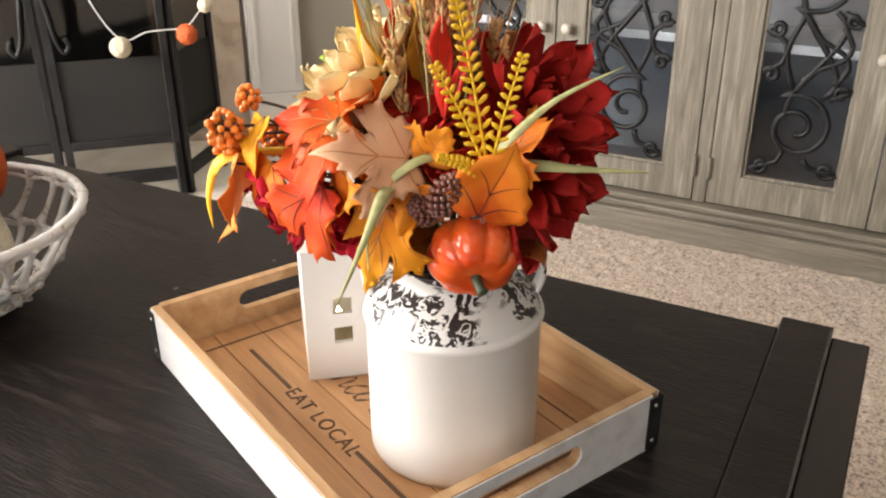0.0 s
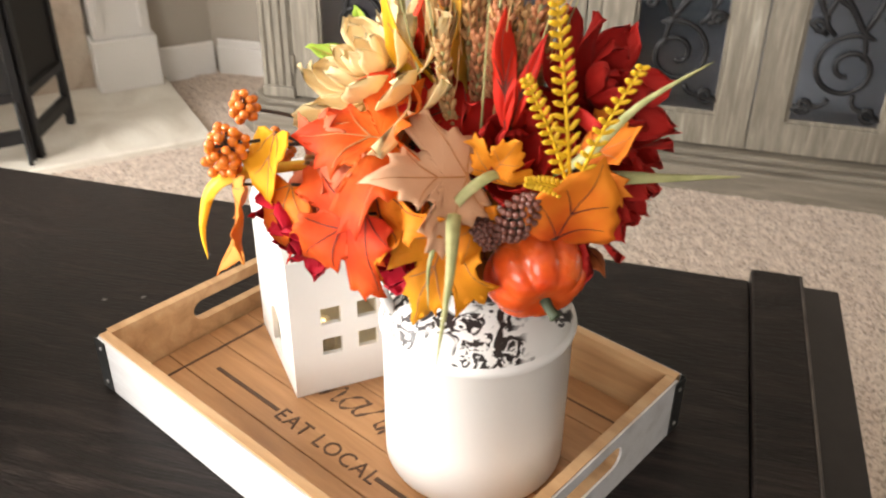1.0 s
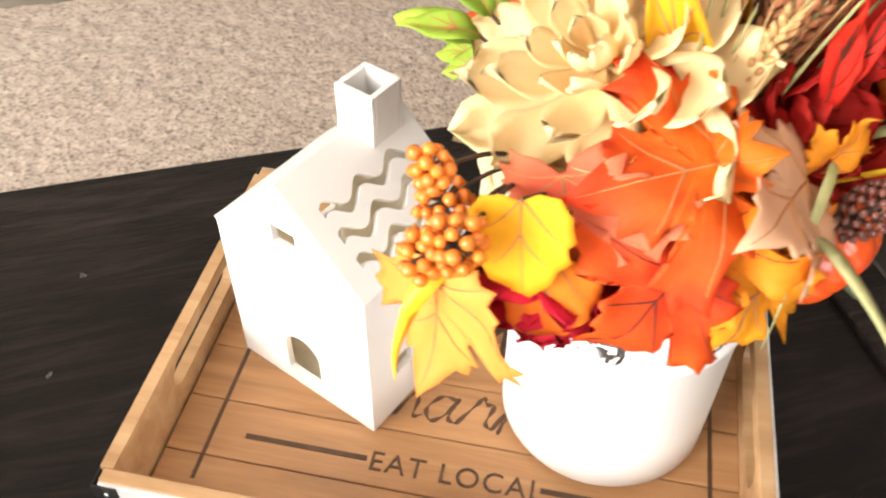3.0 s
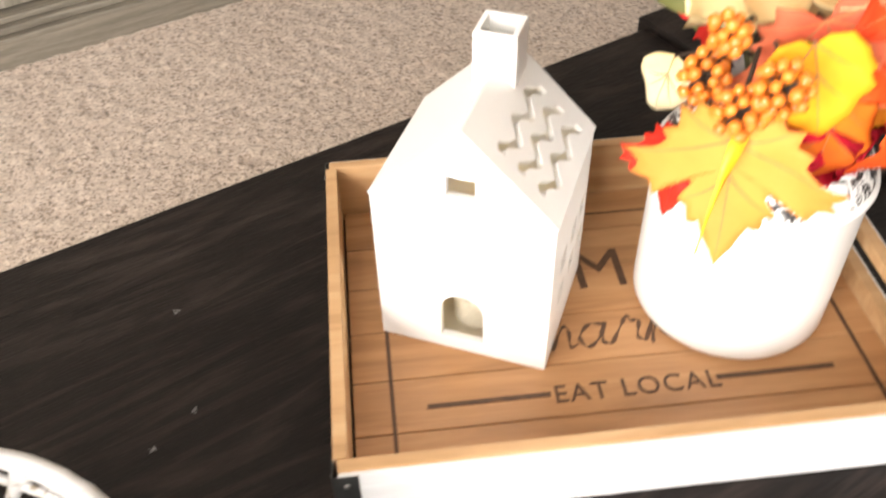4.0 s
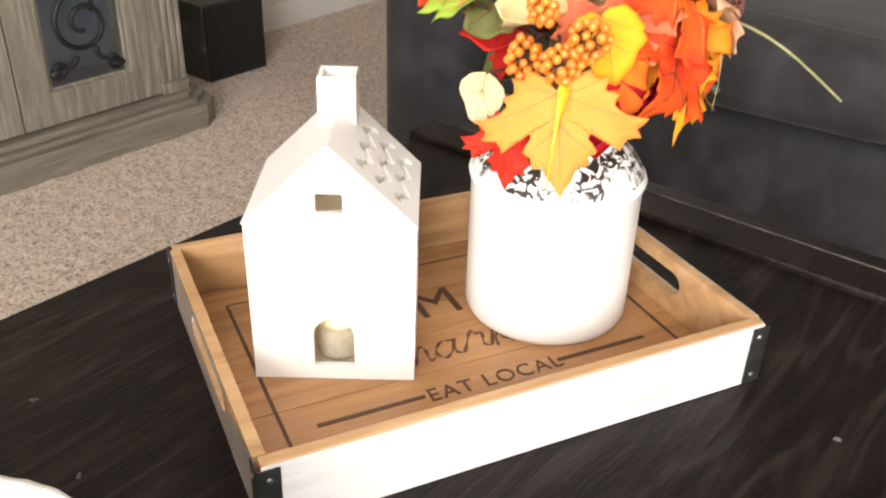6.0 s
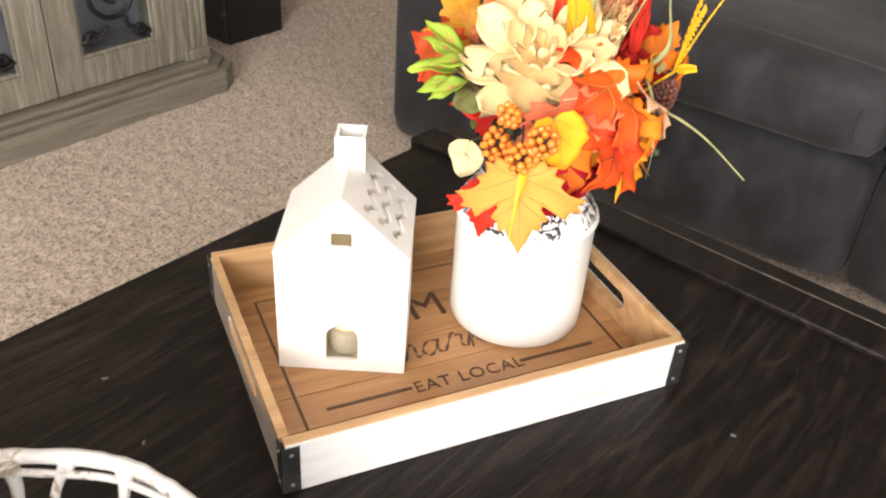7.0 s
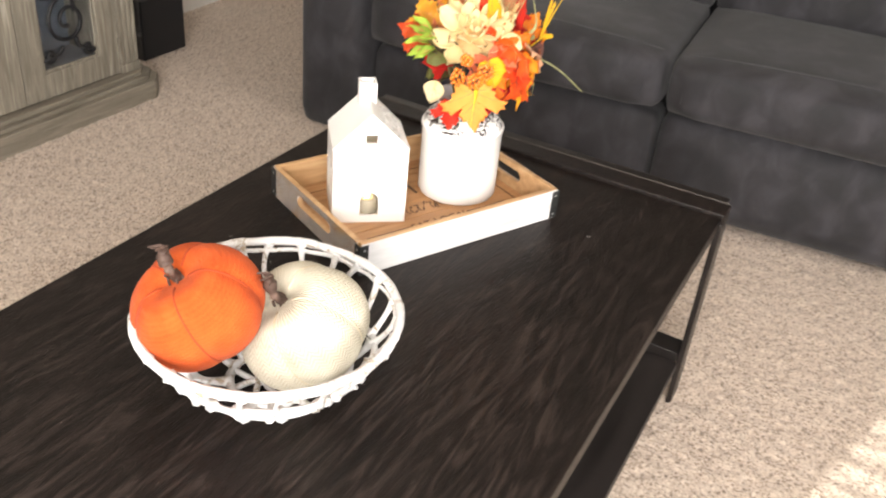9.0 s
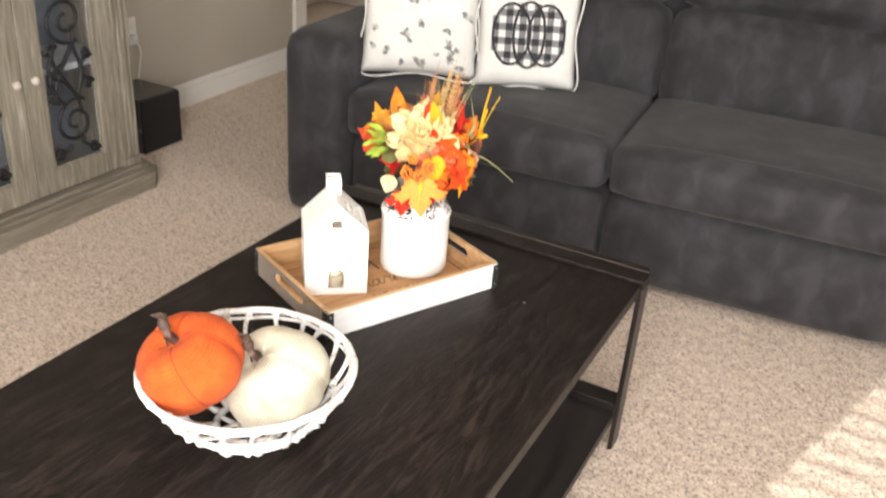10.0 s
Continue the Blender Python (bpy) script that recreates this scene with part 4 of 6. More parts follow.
# ---- cushions on the sofa ----
def throw_pillow(m, label, size):
    p = thing("throw_pillow", m, label, "pillow", group="pillows on the sofa")
    n = 22
    bm = bmesh.new()
    grid = {}
    for side in (1, -1):
        for i in range(n + 1):
            for j in range(n + 1):
                u, v = 2 * i / n - 1, 2 * j / n - 1
                edge = i in (0, n) or j in (0, n)
                if side < 0 and edge:
                    grid[side, i, j] = grid[1, i, j]
                    continue
                pinch = 1 - 0.055 * (1 - u * u) * abs(v) ** 3 - 0.0
                pin2 = 1 - 0.055 * (1 - v * v) * abs(u) ** 3
                t = 0.062 * ((1 - u ** 4) * (1 - v ** 4)) ** 0.55
                t *= 1 + 0.10 * noise.noise(Vector((u * 2, v * 2, side * 3 + size)))
                grid[side, i, j] = bm.verts.new((u * size / 2 * pin2, -side * t, v * size / 2 * pinch))
    for side in (1, -1):
        for i in range(n):
            for j in range(n):
                q = [grid[side, i, j], grid[side, i + 1, j], grid[side, i + 1, j + 1], grid[side, i, j + 1]]
                bm.faces.new(q)
    part("cover", bm, M_PILLOW, p, smooth=True)
    rim = smooth_line([(-size / 2, 0, -size / 2), (0, 0, -size / 2 * 0.945), (size / 2, 0, -size / 2), (size / 2 * 0.945, 0, 0), (size / 2, 0, size / 2), (0, 0, size / 2 * 0.945), (-size / 2, 0, size / 2), (-size / 2 * 0.945, 0, 0)], 6, True)
    part("piping", tube(rim, 0.003, 6, closed=True), M_PILLOW, p, smooth=True)
    return p


def pillow_skin(u, v, size, lift):
    """A point just above the pillow's front, u and v from -1 to 1."""
    t = 0.062 * (max(0, (1 - u ** 4) * (1 - v ** 4))) ** 0.55
    t *= 1 + 0.10 * noise.noise(Vector((u * 2, v * 2, 3 + size)))
    return Vector((u * size / 2 * (1 - 0.055 * (1 - v * v) * abs(u) ** 3), -t - lift, v * size / 2 * (1 - 0.055 * (1 - u * u) * abs(v) ** 3)))


def skin_patch(outline, size, lift, n=4):
    """A small printed patch that lies on the pillow: an outline in u, v filled from its middle."""
    bm = bmesh.new()
    cu, cv = sum(p[0] for p in outline) / len(outline), sum(p[1] for p in outline) / len(outline)
    rings = []
    for k in range(1, n + 1):
        rings.append([bm.verts.new(pillow_skin(cu + (u - cu) * k / n, cv + (v - cv) * k / n, size, lift)) for u, v in outline])
    mid = bm.verts.new(pillow_skin(cu, cv, size, lift))
    m = len(outline)
    for i in range(m):
        bm.faces.new((mid, rings[0][i], rings[0][(i + 1) % m]))
        for a, b in zip(rings, rings[1:]):
            bm.faces.new((a[i], b[i], b[(i + 1) % m], a[(i + 1) % m]))
    return bm


def botanical_pillow():
    size = 0.40
    p = throw_pillow(PILLOW_A, "white throw pillow with grey leaf print, leaning on the sofa back", size)
    rng = random.Random(12)
    for k in range(34):
        u, v, a = rng.uniform(-0.85, 0.85), rng.uniform(-0.85, 0.85), rng.uniform(0, 6.28)
        for j in range(rng.randint(2, 4)):
            b = a + (j - 1) * 0.7
            l, w = rng.uniform(0.07, 0.13), rng.uniform(0.018, 0.03)
            out = []
            for q in np.linspace(0, 2 * math.pi, 11)[:-1]:
                x, y = l * (0.5 + 0.5 * math.cos(q)), w * math.sin(q)
                out.append((max(-0.95, min(0.95, u + x * math.cos(b) - y * math.sin(b))), max(-0.95, min(0.95, v + x * math.sin(b) + y * math.cos(b)))))
            part("printed_leaf", skin_patch(out, size, 0.0012 + 0.0002 * j, 2), (M_PGREY, M_PMID, M_PGREY, M_PLIGHT)[rng.randint(0, 3)], p)
    return p


def check_pillow():
    size = 0.355
    p = throw_pillow(PILLOW_B, "white throw pillow with a black checked pumpkin print, on the sofa", size)
    # the pumpkin: three overlapping lobes cut from checked cloth, outlined in black
    cu, cv = -0.02, 0.02

    def inside(u, v):
        return any(((u - cu - du) / ru) ** 2 + ((v - cv) / rv) ** 2 < 1 for du, ru, rv in ((0, 0.30, 0.62), (-0.34, 0.36, 0.57), (0.34, 0.36, 0.57)))

    n = 11
    step = 1.44 / n
    for i in range(n):
        for j in range(n):
            u, v = cu - 0.72 + step * (i + 0.5), cv - 0.72 + step * (j + 0.5)
            if not inside(u, v) or (i % 2 and j % 2):
                continue
            h = step / 2
            out = [(u - h, v - h), (u + h, v - h), (u + h, v + h), (u - h, v + h)]
            part("check", skin_patch(out, size, 0.0012, 2), M_PBLACK if (i % 2 == 0 and j % 2 == 0) else M_PMID, p)
    for du, ru, rv in ((0, 0.30, 0.62), (-0.34, 0.36, 0.57), (0.34, 0.36, 0.57)):
        ln = []
        for q in np.linspace(0, 2 * math.pi, 49):
            u, v = cu + du + ru * math.cos(q), cv + rv * math.sin(q)
            ln.append(pillow_skin(u, v, size, 0.0015))
        part("outline", tube(ln[:-1], 0.0045, 6, closed=True), M_PBLACK, p, smooth=True)
    return p


M_PLIGHT = surface("pale_olive_print", [(0.3, (0.38, 0.38, 0.33)), (0.7, (0.52, 0.52, 0.47))], scale=30, rough=0.9)
PILLOW_A = pose(1.262, -0.475, 0.722, -14, 0, -153.9)
PILLOW_B = pose(0.935, -0.650, 0.680, -14, 0, -150.5)
botanical_pillow()
check_pillow()


# ---- fireplace corner ----
FIRE = Matrix(((-0.7071, 0.7071, 0, 0), (0.7071, 0.7071, 0, 0), (0, 0, 1, 0), (0, 0, 0, 1)))   # x along the front, y back, from the room's origin
def fire_box(x0, x1, y0, y1, z0, z1, bevel=0.0):
    bm = box(x0, x1, y0, y1, z0, z1, bevel)
    bm.transform(FIRE)
    return bm


fw = bmesh.new()
for q in ((-0.37, 0.30, 0, 2.5), (1.22, 1.9, 0, 2.5), (0.30, 1.22, 0.78, 2.5)):
    join(fw, fire_box(q[0], q[1], 3.275, 3.40, q[2], q[3]))
solo("wall_northeast", fw, M_WALL, "greige painted corner wall with the fireplace", "wall", kind="structure")
bb = fire_box(-0.36, -0.175, 3.26, 3.274, -0.011, 0.10, 0.002)
solo("baseboard", bb, M_TRIM, "white painted baseboard beside the mantel", "baseboard", kind="structure")


def fireplace():
    f = thing("fireplace", Matrix.Identity(4), "white mantel fireplace with beige marble surround and pale stone hearth", "fireplace")
    part("hearth", fire_box(-0.19, 1.70, 2.705, 3.27, -0.011, 0.016, 0.004), M_STONE, f, "pale stone hearth slab")
    for x0, x1 in ((-0.17, 0.02), (1.50, 1.69)):
        leg = part("mantel_leg", fire_box(x0 + 0.012, x1 - 0.012, 3.19, 3.2745, 0.175, 1.15, 0.003), M_TRIM, f)
        part("plinth_block", fire_box(x0, x1, 3.17, 3.2745, 0.0165, 0.174, 0.004), M_TRIM, leg)
        for a in ((x0 + 0.03, x0 + 0.042), (x1 - 0.042, x1 - 0.03)):
            part("moulding", fire_box(a[0], a[1], 3.182, 3.1895, 0.20, 1.12, 0.002), M_TRIM, leg)
    part("mantel_shelf", fire_box(-0.25, 1.77, 3.08, 3.2745, 1.1505, 1.21, 0.006), M_TRIM, f)
    for q in ((0.021, 0.30, 0.0165, 0.95), (1.22, 1.499, 0.0165, 0.95), (0.3005, 1.2195, 0.76, 0.95)):
        part("surround", fire_box(q[0], q[1], 3.245, 3.2745, q[2], q[3], 0.002), M_MARBLE, f, "beige marble surround")
    fb = bmesh.new()
    for q in ((0.30, 1.22, 3.70, 3.72, 0, 0.8), (0.28, 0.30, 3.276, 3.72, 0, 0.8), (1.22, 1.24, 3.276, 3.72, 0, 0.8), (0.28, 1.24, 3.276, 3.72, 0.78, 0.8), (0.28, 1.24, 3.276, 3.72, -0.01, 0.016)):
        join(fb, fire_box(*q))
    part("firebox", fb, M_SOOT, f, "black firebox")
    return f


fireplace()


def folding_screen():
    s = thing("fireplace_screen", Matrix.Identity(4), "black metal folding fireplace screen with glass panels on the hearth", "fire screen")
    legs = [(0.13, 2.99), (0.25, 2.77), (0.56, 2.765), (0.88, 2.77), (1.0, 2.99)]
    for k, (a, b) in enumerate(zip(legs, legs[1:])):
        d = Vector((b[0] - a[0], b[1] - a[1], 0))
        ln = d.length
        m = FIRE @ pose(a[0], a[1], 0.0165, 0, 0, math.degrees(math.atan2(d.y, d.x)))
        leaf = part("panel", box(0.0245, ln - 0.0245, -0.0015, 0.0015, 0.1855, 0.40), M_SOOT, s, "solid black lower sheet", m=m)
        for bar, q in (("stile", (0.004, 0.024, 0.0, 0.80)), ("stile", (ln - 0.024, ln - 0.004, 0.0, 0.80)), ("rail", (0.0245, ln - 0.0245, 0.05, 0.085)),
                       ("rail", (0.0245, ln - 0.0245, 0.16, 0.185)), ("rail", (0.0245, ln - 0.0245, 0.775, 0.80))):
            part(bar, box(q[0], q[1], -0.010, 0.010, q[2], q[3], 0.002), M_BLACK, leaf)
        part("glass", box(0.0245, ln - 0.0245, -0.002, 0.002, 0.4005, 0.7745), M_FIREGLASS, leaf, "smoked glass")
        if k in (1, 2):
            for x in ((0.02,) if k == 1 else (ln - 0.02,)):
                foot = smooth_line([(x, -0.010, 0.16), (x, -0.018, 0.08), (x, -0.032, 0.012), (x, -0.036, 0.004)], 4)
                part("foot", tube(foot, 0.006, 8), M_BLACK, leaf, smooth=True)
    # curled iron handles where the middle panels meet
    for x, h in ((0.585, 1), (0.545, -1)):
        q = [(x, 2.745, 0.62), (x + 0.012 * h, 2.742, 0.54), (x + 0.020 * h, 2.74, 0.48), (x + 0.036 * h, 2.74, 0.445), (x + 0.050 * h, 2.74, 0.462), (x + 0.044 * h, 2.74, 0.482)]
        bm = tube(smooth_line(q, 5), 0.0055, 7)
        bm.transform(FIRE)
        part("curled_handle", bm, M_BLACK, s, "curled iron handle", smooth=True)
    return s


M_FIREGLASS = glass_material("dark_fire_glass", (0.10, 0.095, 0.09), 0.05)
folding_screen()


# ---- autumn flowers in the milk can ----
def leaf_material(name, inner, outer, size, gloss=0.62):
    """Cloth leaf: one colour at the stalk turning to another at the rim, blotched, with a fine weave."""
    m, n, l, b = nodes_of(name)
    tc = n.new("ShaderNodeTexCoord")
    mp = n.new("ShaderNodeMapping")
    mp.inputs["Scale"].default_value = (1.25 / size, 1.25 / size, 1.25 / size)
    l.new(tc.outputs["Object"], mp.inputs[0])
    ln = n.new("ShaderNodeVectorMath")
    ln.operation = "LENGTH"
    l.new(mp.outputs[0], ln.inputs[0])
    t = n.new("ShaderNodeTexNoise")
    t.inputs["Scale"].default_value, t.inputs["Detail"].default_value = 2.6, 5
    l.new(mp.outputs[0], t.inputs["Vector"])
    add = n.new("ShaderNodeMath")
    add.operation = "MULTIPLY_ADD"
    l.new(t.outputs[0], add.inputs[0])
    add.inputs[1].default_value = 1.3
    l.new(ln.outputs["Value"], add.inputs[2])
    r = ramp_node(n, [(0.30, inner), (0.62, tuple((a + c) / 2 for a, c in zip(inner, outer))), (0.95, outer)])
    sc = n.new("ShaderNodeMath")
    sc.operation = "MULTIPLY"
    sc.inputs[1].default_value = 0.58
    l.new(add.outputs[0], sc.inputs[0])
    l.new(sc.outputs[0], r.inputs[0])
    l.new(r.outputs[0], b.inputs["Base Color"])
    b.inputs["Roughness"].default_value, b.inputs["Specular IOR Level"].default_value = gloss, 0.2
    f = n.new("ShaderNodeTexNoise")
    f.inputs["Scale"].default_value = 45
    l.new(mp.outputs[0], f.inputs["Vector"])
    bp = n.new("ShaderNodeBump")
    bp.inputs["Strength"].default_value, bp.inputs["Distance"].default_value = 0.35, 0.0005
    l.new(f.outputs[0], bp.inputs["Height"])
    l.new(bp.outputs[0], b.inputs["Normal"])
    thin = n.new("ShaderNodeBsdfTranslucent")
    l.new(r.outputs[0], thin.inputs["Color"])
    both = n.new("ShaderNodeMixShader")
    both.inputs[0].default_value = 0.22
    l.new(b.outputs[0], both.inputs[1])
    l.new(thin.outputs[0], both.inputs[2])
    l.new(both.outputs[0], n["Material Output"].inputs["Surface"])
    return m


RED, DEEP = (0.56, 0.020, 0.013), (0.32, 0.008, 0.009)
BEIGE = (0.74, 0.44, 0.27)
M_VEIN = surface("leaf_vein", [(0.3, (0.40, 0.15, 0.045)), (0.7, (0.50, 0.21, 0.07))], scale=90, rough=0.7)
M_VEINRED = surface("dark_leaf_vein", [(0.3, (0.10, 0.014, 0.008)), (0.7, (0.16, 0.025, 0.012))], scale=90, rough=0.7)
M_STALK = surface("green_brown_stalk", [(0.3, (0.06, 0.055, 0.02)), (0.7, (0.14, 0.12, 0.05))], scale=80, rough=0.7)
M_TWIG = surface("dark_twig", [(0.3, (0.03, 0.018, 0.012)), (0.7, (0.07, 0.045, 0.03))], scale=80, rough=0.7)
M_BERRY = surface("orange_berry", [(0.3, (0.62, 0.13, 0.012)), (0.7, (0.78, 0.25, 0.03))], scale=160, rough=0.22, spread=0.3, coat=0.3)
M_FERN = surface("yellow_fern", [(0.3, (0.78, 0.44, 0.010)), (0.7, (0.84, 0.55, 0.03))], scale=60, rough=0.5)
M_WHEAT = surface("dried_wheat", [(0.3, (0.42, 0.22, 0.08)), (0.7, (0.64, 0.40, 0.18))], scale=120, rough=0.75, spread=0.3)
M_HUSK = surface("russet_wheat", [(0.3, (0.34, 0.12, 0.05)), (0.7, (0.52, 0.24, 0.11))], scale=120, rough=0.75, spread=0.3)
M_STRAW = surface("pale_green_straw", [(0.3, (0.27, 0.28, 0.11)), (0.7, (0.44, 0.42, 0.20))], scale=90, rough=0.6, spread=0.3)
M_MINI = surface("glossy_orange_pumpkin", [(0.3, (0.66, 0.055, 0.010)), (0.6, (0.80, 0.12, 0.018)), (0.8, (0.84, 0.22, 0.05))], scale=45, rough=0.25, coat=0.4)
M_MINISTALK = surface("dark_green_stalk", [(0.3, (0.03, 0.045, 0.02)), (0.7, (0.07, 0.09, 0.05))], scale=80, rough=0.6)
M_CONE = surface("purple_brown_beads", [(0.3, (0.09, 0.026, 0.020)), (0.7, (0.22, 0.085, 0.060))], scale=150, rough=0.4, spread=0.4)

BUNCH = thing("flower_arrangement", pose(0.611, 0.681, 0.66), "autumn silk leaves, flowers, berries and wheat in the milk can", "flowers")
leaf_rng = random.Random(21)


def orient(pos, tip, normal):
    """A pose at pos with local y along tip and local z near normal."""
    y = Vector(tip).normalized()
    z = Vector(normal)
    z = (z - y * z.dot(y)).normalized()
    x = y.cross(z)
    m = Matrix((x, y, z)).transposed().to_4x4()
    m.translation = Vector(pos)
    return m


MAPLE = [(0.03, -0.02), (0.14, -0.15), (0.30, -0.21), (0.33, -0.11), (0.46, -0.13), (0.43, 0.0), (0.56, 0.05), (0.50, 0.13), (0.62, 0.22), (0.83, 0.27),
         (0.72, 0.36), (0.76, 0.46), (0.62, 0.46), (0.57, 0.58), (0.46, 0.47), (0.30, 0.37), (0.27, 0.45), (0.37, 0.58), (0.28, 0.62), (0.27, 0.74), (0.17, 0.72), (0.09, 0.86), (0.0, 1.0)]
OVATE = [(0.03, -0.01), (0.17, 0.04), (0.30, 0.16), (0.37, 0.30), (0.37, 0.44), (0.31, 0.60), (0.21, 0.76), (0.10, 0.90), (0.0, 1.0)]
HEART = [(0.03, 0.02), (0.16, -0.06), (0.34, -0.04), (0.46, 0.12), (0.50, 0.28), (0.44, 0.34), (0.46, 0.46), (0.34, 0.58), (0.28, 0.74), (0.12, 0.86), (0.0, 1.0)]


def sheet(outline, size, curl, fold, wave, hub=(0, 0.22), rings=6, thick=0.0007, width=1.0):
    """A thin cloth leaf with bent ribs: a half outline mirrored, filled from its hub, with two faces."""
    half = outline
    pts = half + [(-x, y) for x, y in half[-2::-1]]
    # finer outline
    fine = []
    for i, p in enumerate(pts):
        q = pts[(i + 1) % len(pts)]
        for k in range(2):
            fine.append((p[0] + (q[0] - p[0]) * k / 2 + leaf_rng.uniform(-0.012, 0.012), p[1] + (q[1] - p[1]) * k / 2 + leaf_rng.uniform(-0.012, 0.012)))
    bm = bmesh.new()
    seed = leaf_rng.uniform(0, 50)

    def bend(x, y):
        r = math.hypot(x, y - hub[1])
        z = -curl * r * r + fold * abs(x) + wave * noise.noise(Vector((x * 2.2 + seed, y * 2.2, seed))) * (0.25 + r)
        z += 0.02 * math.cos(8 * math.atan2(x, y - 0.02)) * r
        return z

    m, tops, bots = len(fine), [], []
    for k in range(rings + 1):
        f = k / rings
        row = [(hub[0] + (x - hub[0]) * f, hub[1] + (y - hub[1]) * f) for x, y in fine] if k else [hub]
        tops.append([bm.verts.new((x * size * width, y * size, bend(x, y) * size)) for x, y in row])
        bots.append([bm.verts.new((x * size * width, y * size, bend(x, y) * size - thick)) for x, y in row])
    for rows, flip in ((tops, False), (bots, True)):
        for i in range(m):
            j = (i + 1) % m
            f = [rows[0][0], rows[1][i], rows[1][j]]
            bm.faces.new(f[::-1] if flip else f)
            for a, b in zip(rows[1:], rows[2:]):
                f = [a[i], b[i], b[j], a[j]]
                bm.faces.new(f[::-1] if flip else f)
    for i in range(m):
        j = (i + 1) % m
        bm.faces.new((tops[-1][i], bots[-1][i], bots[-1][j], tops[-1][j]))
    return bm, bend


def leaf(name, pos, tip, normal, size, inner, outer, kind="maple", curl=0.25, fold=0.06, wave=0.30, vein=None, stalk=None, label="", width=1.0):
    outline = {"maple": MAPLE, "ovate": OVATE, "heart": HEART}[kind]
    bm, bend = sheet(outline, size, curl, fold, wave, width=width)
    ob = part(name, bm, leaf_material(name + "_cloth", inner, outer, size), BUNCH, label, smooth=True, m=orient(pos, tip, normal))
    ends = {"maple": [(0, 0.92), (0.72, 0.28), (-0.72, 0.28), (0.30, 0.56), (-0.30, 0.56), (0.38, -0.10), (-0.38, -0.10)],
            "ovate": [(0, 0.95), (0.25, 0.45), (-0.25, 0.45), (0.20, 0.66), (-0.20, 0.66)],
            "heart": [(0, 0.93), (0.36, 0.30), (-0.36, 0.30), (0.24, 0.58), (-0.24, 0.58)]}[kind]
    for i, (x, y) in enumerate(ends):
        a = (0.0, 0.0) if abs(x) > 0.32 or not i else (0.0, 0.30)
        line = []
        for k in range(9):
            q = k / 8
            u, v = a[0] + (x - a[0]) * q, a[1] + (y - a[1]) * q + 0.03 * math.sin(q * math.pi) * (1 if x else 0)
            line.append((u * size * width, v * size, bend(u, v) * size + 0.0002))
        part("vein", tube(line, [0.0009 * size / 0.09 * (1 - 0.7 * k / 8) for k in range(9)], 4), vein or M_VEIN, ob)
    if stalk:
        inv = orient(pos, tip, normal).inverted()
        end = inv @ Vector(stalk)
        line = smooth_line([(0, 0, bend(0, 0) * size), end * 0.5 + Vector((0, -0.004, -0.003)), end], 5)
        part("leaf_stalk", tube(line, 0.0011, 5), M_TWIG, ob)
    return ob


leaf("maple_leaf", (-0.095, -0.014, 0.108), (-0.038, 0.046, 0.010), (-0.58, -0.48, 0.66), 0.064, (0.62, 0.34, 0.20), BEIGE, curl=0.12, wave=0.2, stalk=(-0.055, -0.015, 0.08), label="pale beige silk maple leaf", width=0.86)
leaf("maple_leaf", (-0.114, 0.044, 0.084), (-0.10, 0.70, -0.55), (-0.90, -0.06, 0.40), 0.060, (0.60, 0.018, 0.010), (0.76, 0.10, 0.014), curl=0.22, vein=M_VEINRED, stalk=(-0.05, 0.02, 0.05), label="orange-red silk maple leaf")
leaf("maple_leaf", (-0.090, 0.024, 0.122), (-0.12, 0.95, 0.06), (-0.60, -0.10, 0.78), 0.073, (0.78, 0.20, 0.015), (0.68, 0.055, 0.012), curl=0.25, stalk=(-0.03, 0, 0.06), label="orange silk maple leaf")
leaf("autumn_leaf", (-0.097, -0.068, 0.078), (0.06, -0.42, 0.90), (-0.84, -0.48, 0.15), 0.057, (0.68, 0.07, 0.012), (0.80, 0.26, 0.02), kind="heart", curl=0.15, fold=0.20, vein=M_VEINRED, stalk=(-0.05, -0.03, 0.05), label="orange silk leaf")
leaf("maple_leaf", (-0.080, 0.142, 0.072), (-0.25, 0.22, -0.92), (-0.50, 0.78, 0.30), 0.066, (0.80, 0.37, 0.075), (0.80, 0.30, 0.06), curl=0.22, stalk=(-0.03, 0.06, 0.05), label="golden yellow silk maple leaf")
leaf("autumn_leaf", (-0.086, 0.112, 0.116), (-0.40, 0.05, -0.88), (-0.76, 0.50, 0.40), 0.048, (0.86, 0.48, 0.02), (0.84, 0.36, 0.015), kind="heart", curl=0.2, fold=0.3, stalk=(-0.04, 0.05, 0.06), label="bright yellow folded silk leaf")
leaf("autumn_leaf", (-0.098, 0.098, 0.088), (-0.20, 0.25, -0.92), (-0.78, 0.45, 0.3), 0.046, (0.80, 0.26, 0.012), (0.74, 0.13, 0.015), kind="heart", curl=0.3, fold=0.2, stalk=(-0.04, 0.05, 0.05), label="orange silk leaf")
leaf("maple_leaf", (-0.074, 0.090, 0.114), (-0.48, -0.12, -0.84), (-0.48, 0.76, 0.42), 0.066, (0.66, 0.10, 0.05), (0.72, 0.21, 0.10), curl=0.18, stalk=(-0.02, 0.03, 0.07), label="coral pink silk maple leaf")
leaf("maple_leaf", (-0.106, -0.006, 0.074), (-0.16, 0.34, -0.92), (-0.88, 0.10, 0.32), 0.074, (0.76, 0.20, 0.012), (0.84, 0.38, 0.02), curl=0.25, wave=0.45, stalk=(-0.04, 0.01, 0.06), label="orange to yellow silk maple leaf", width=0.62)
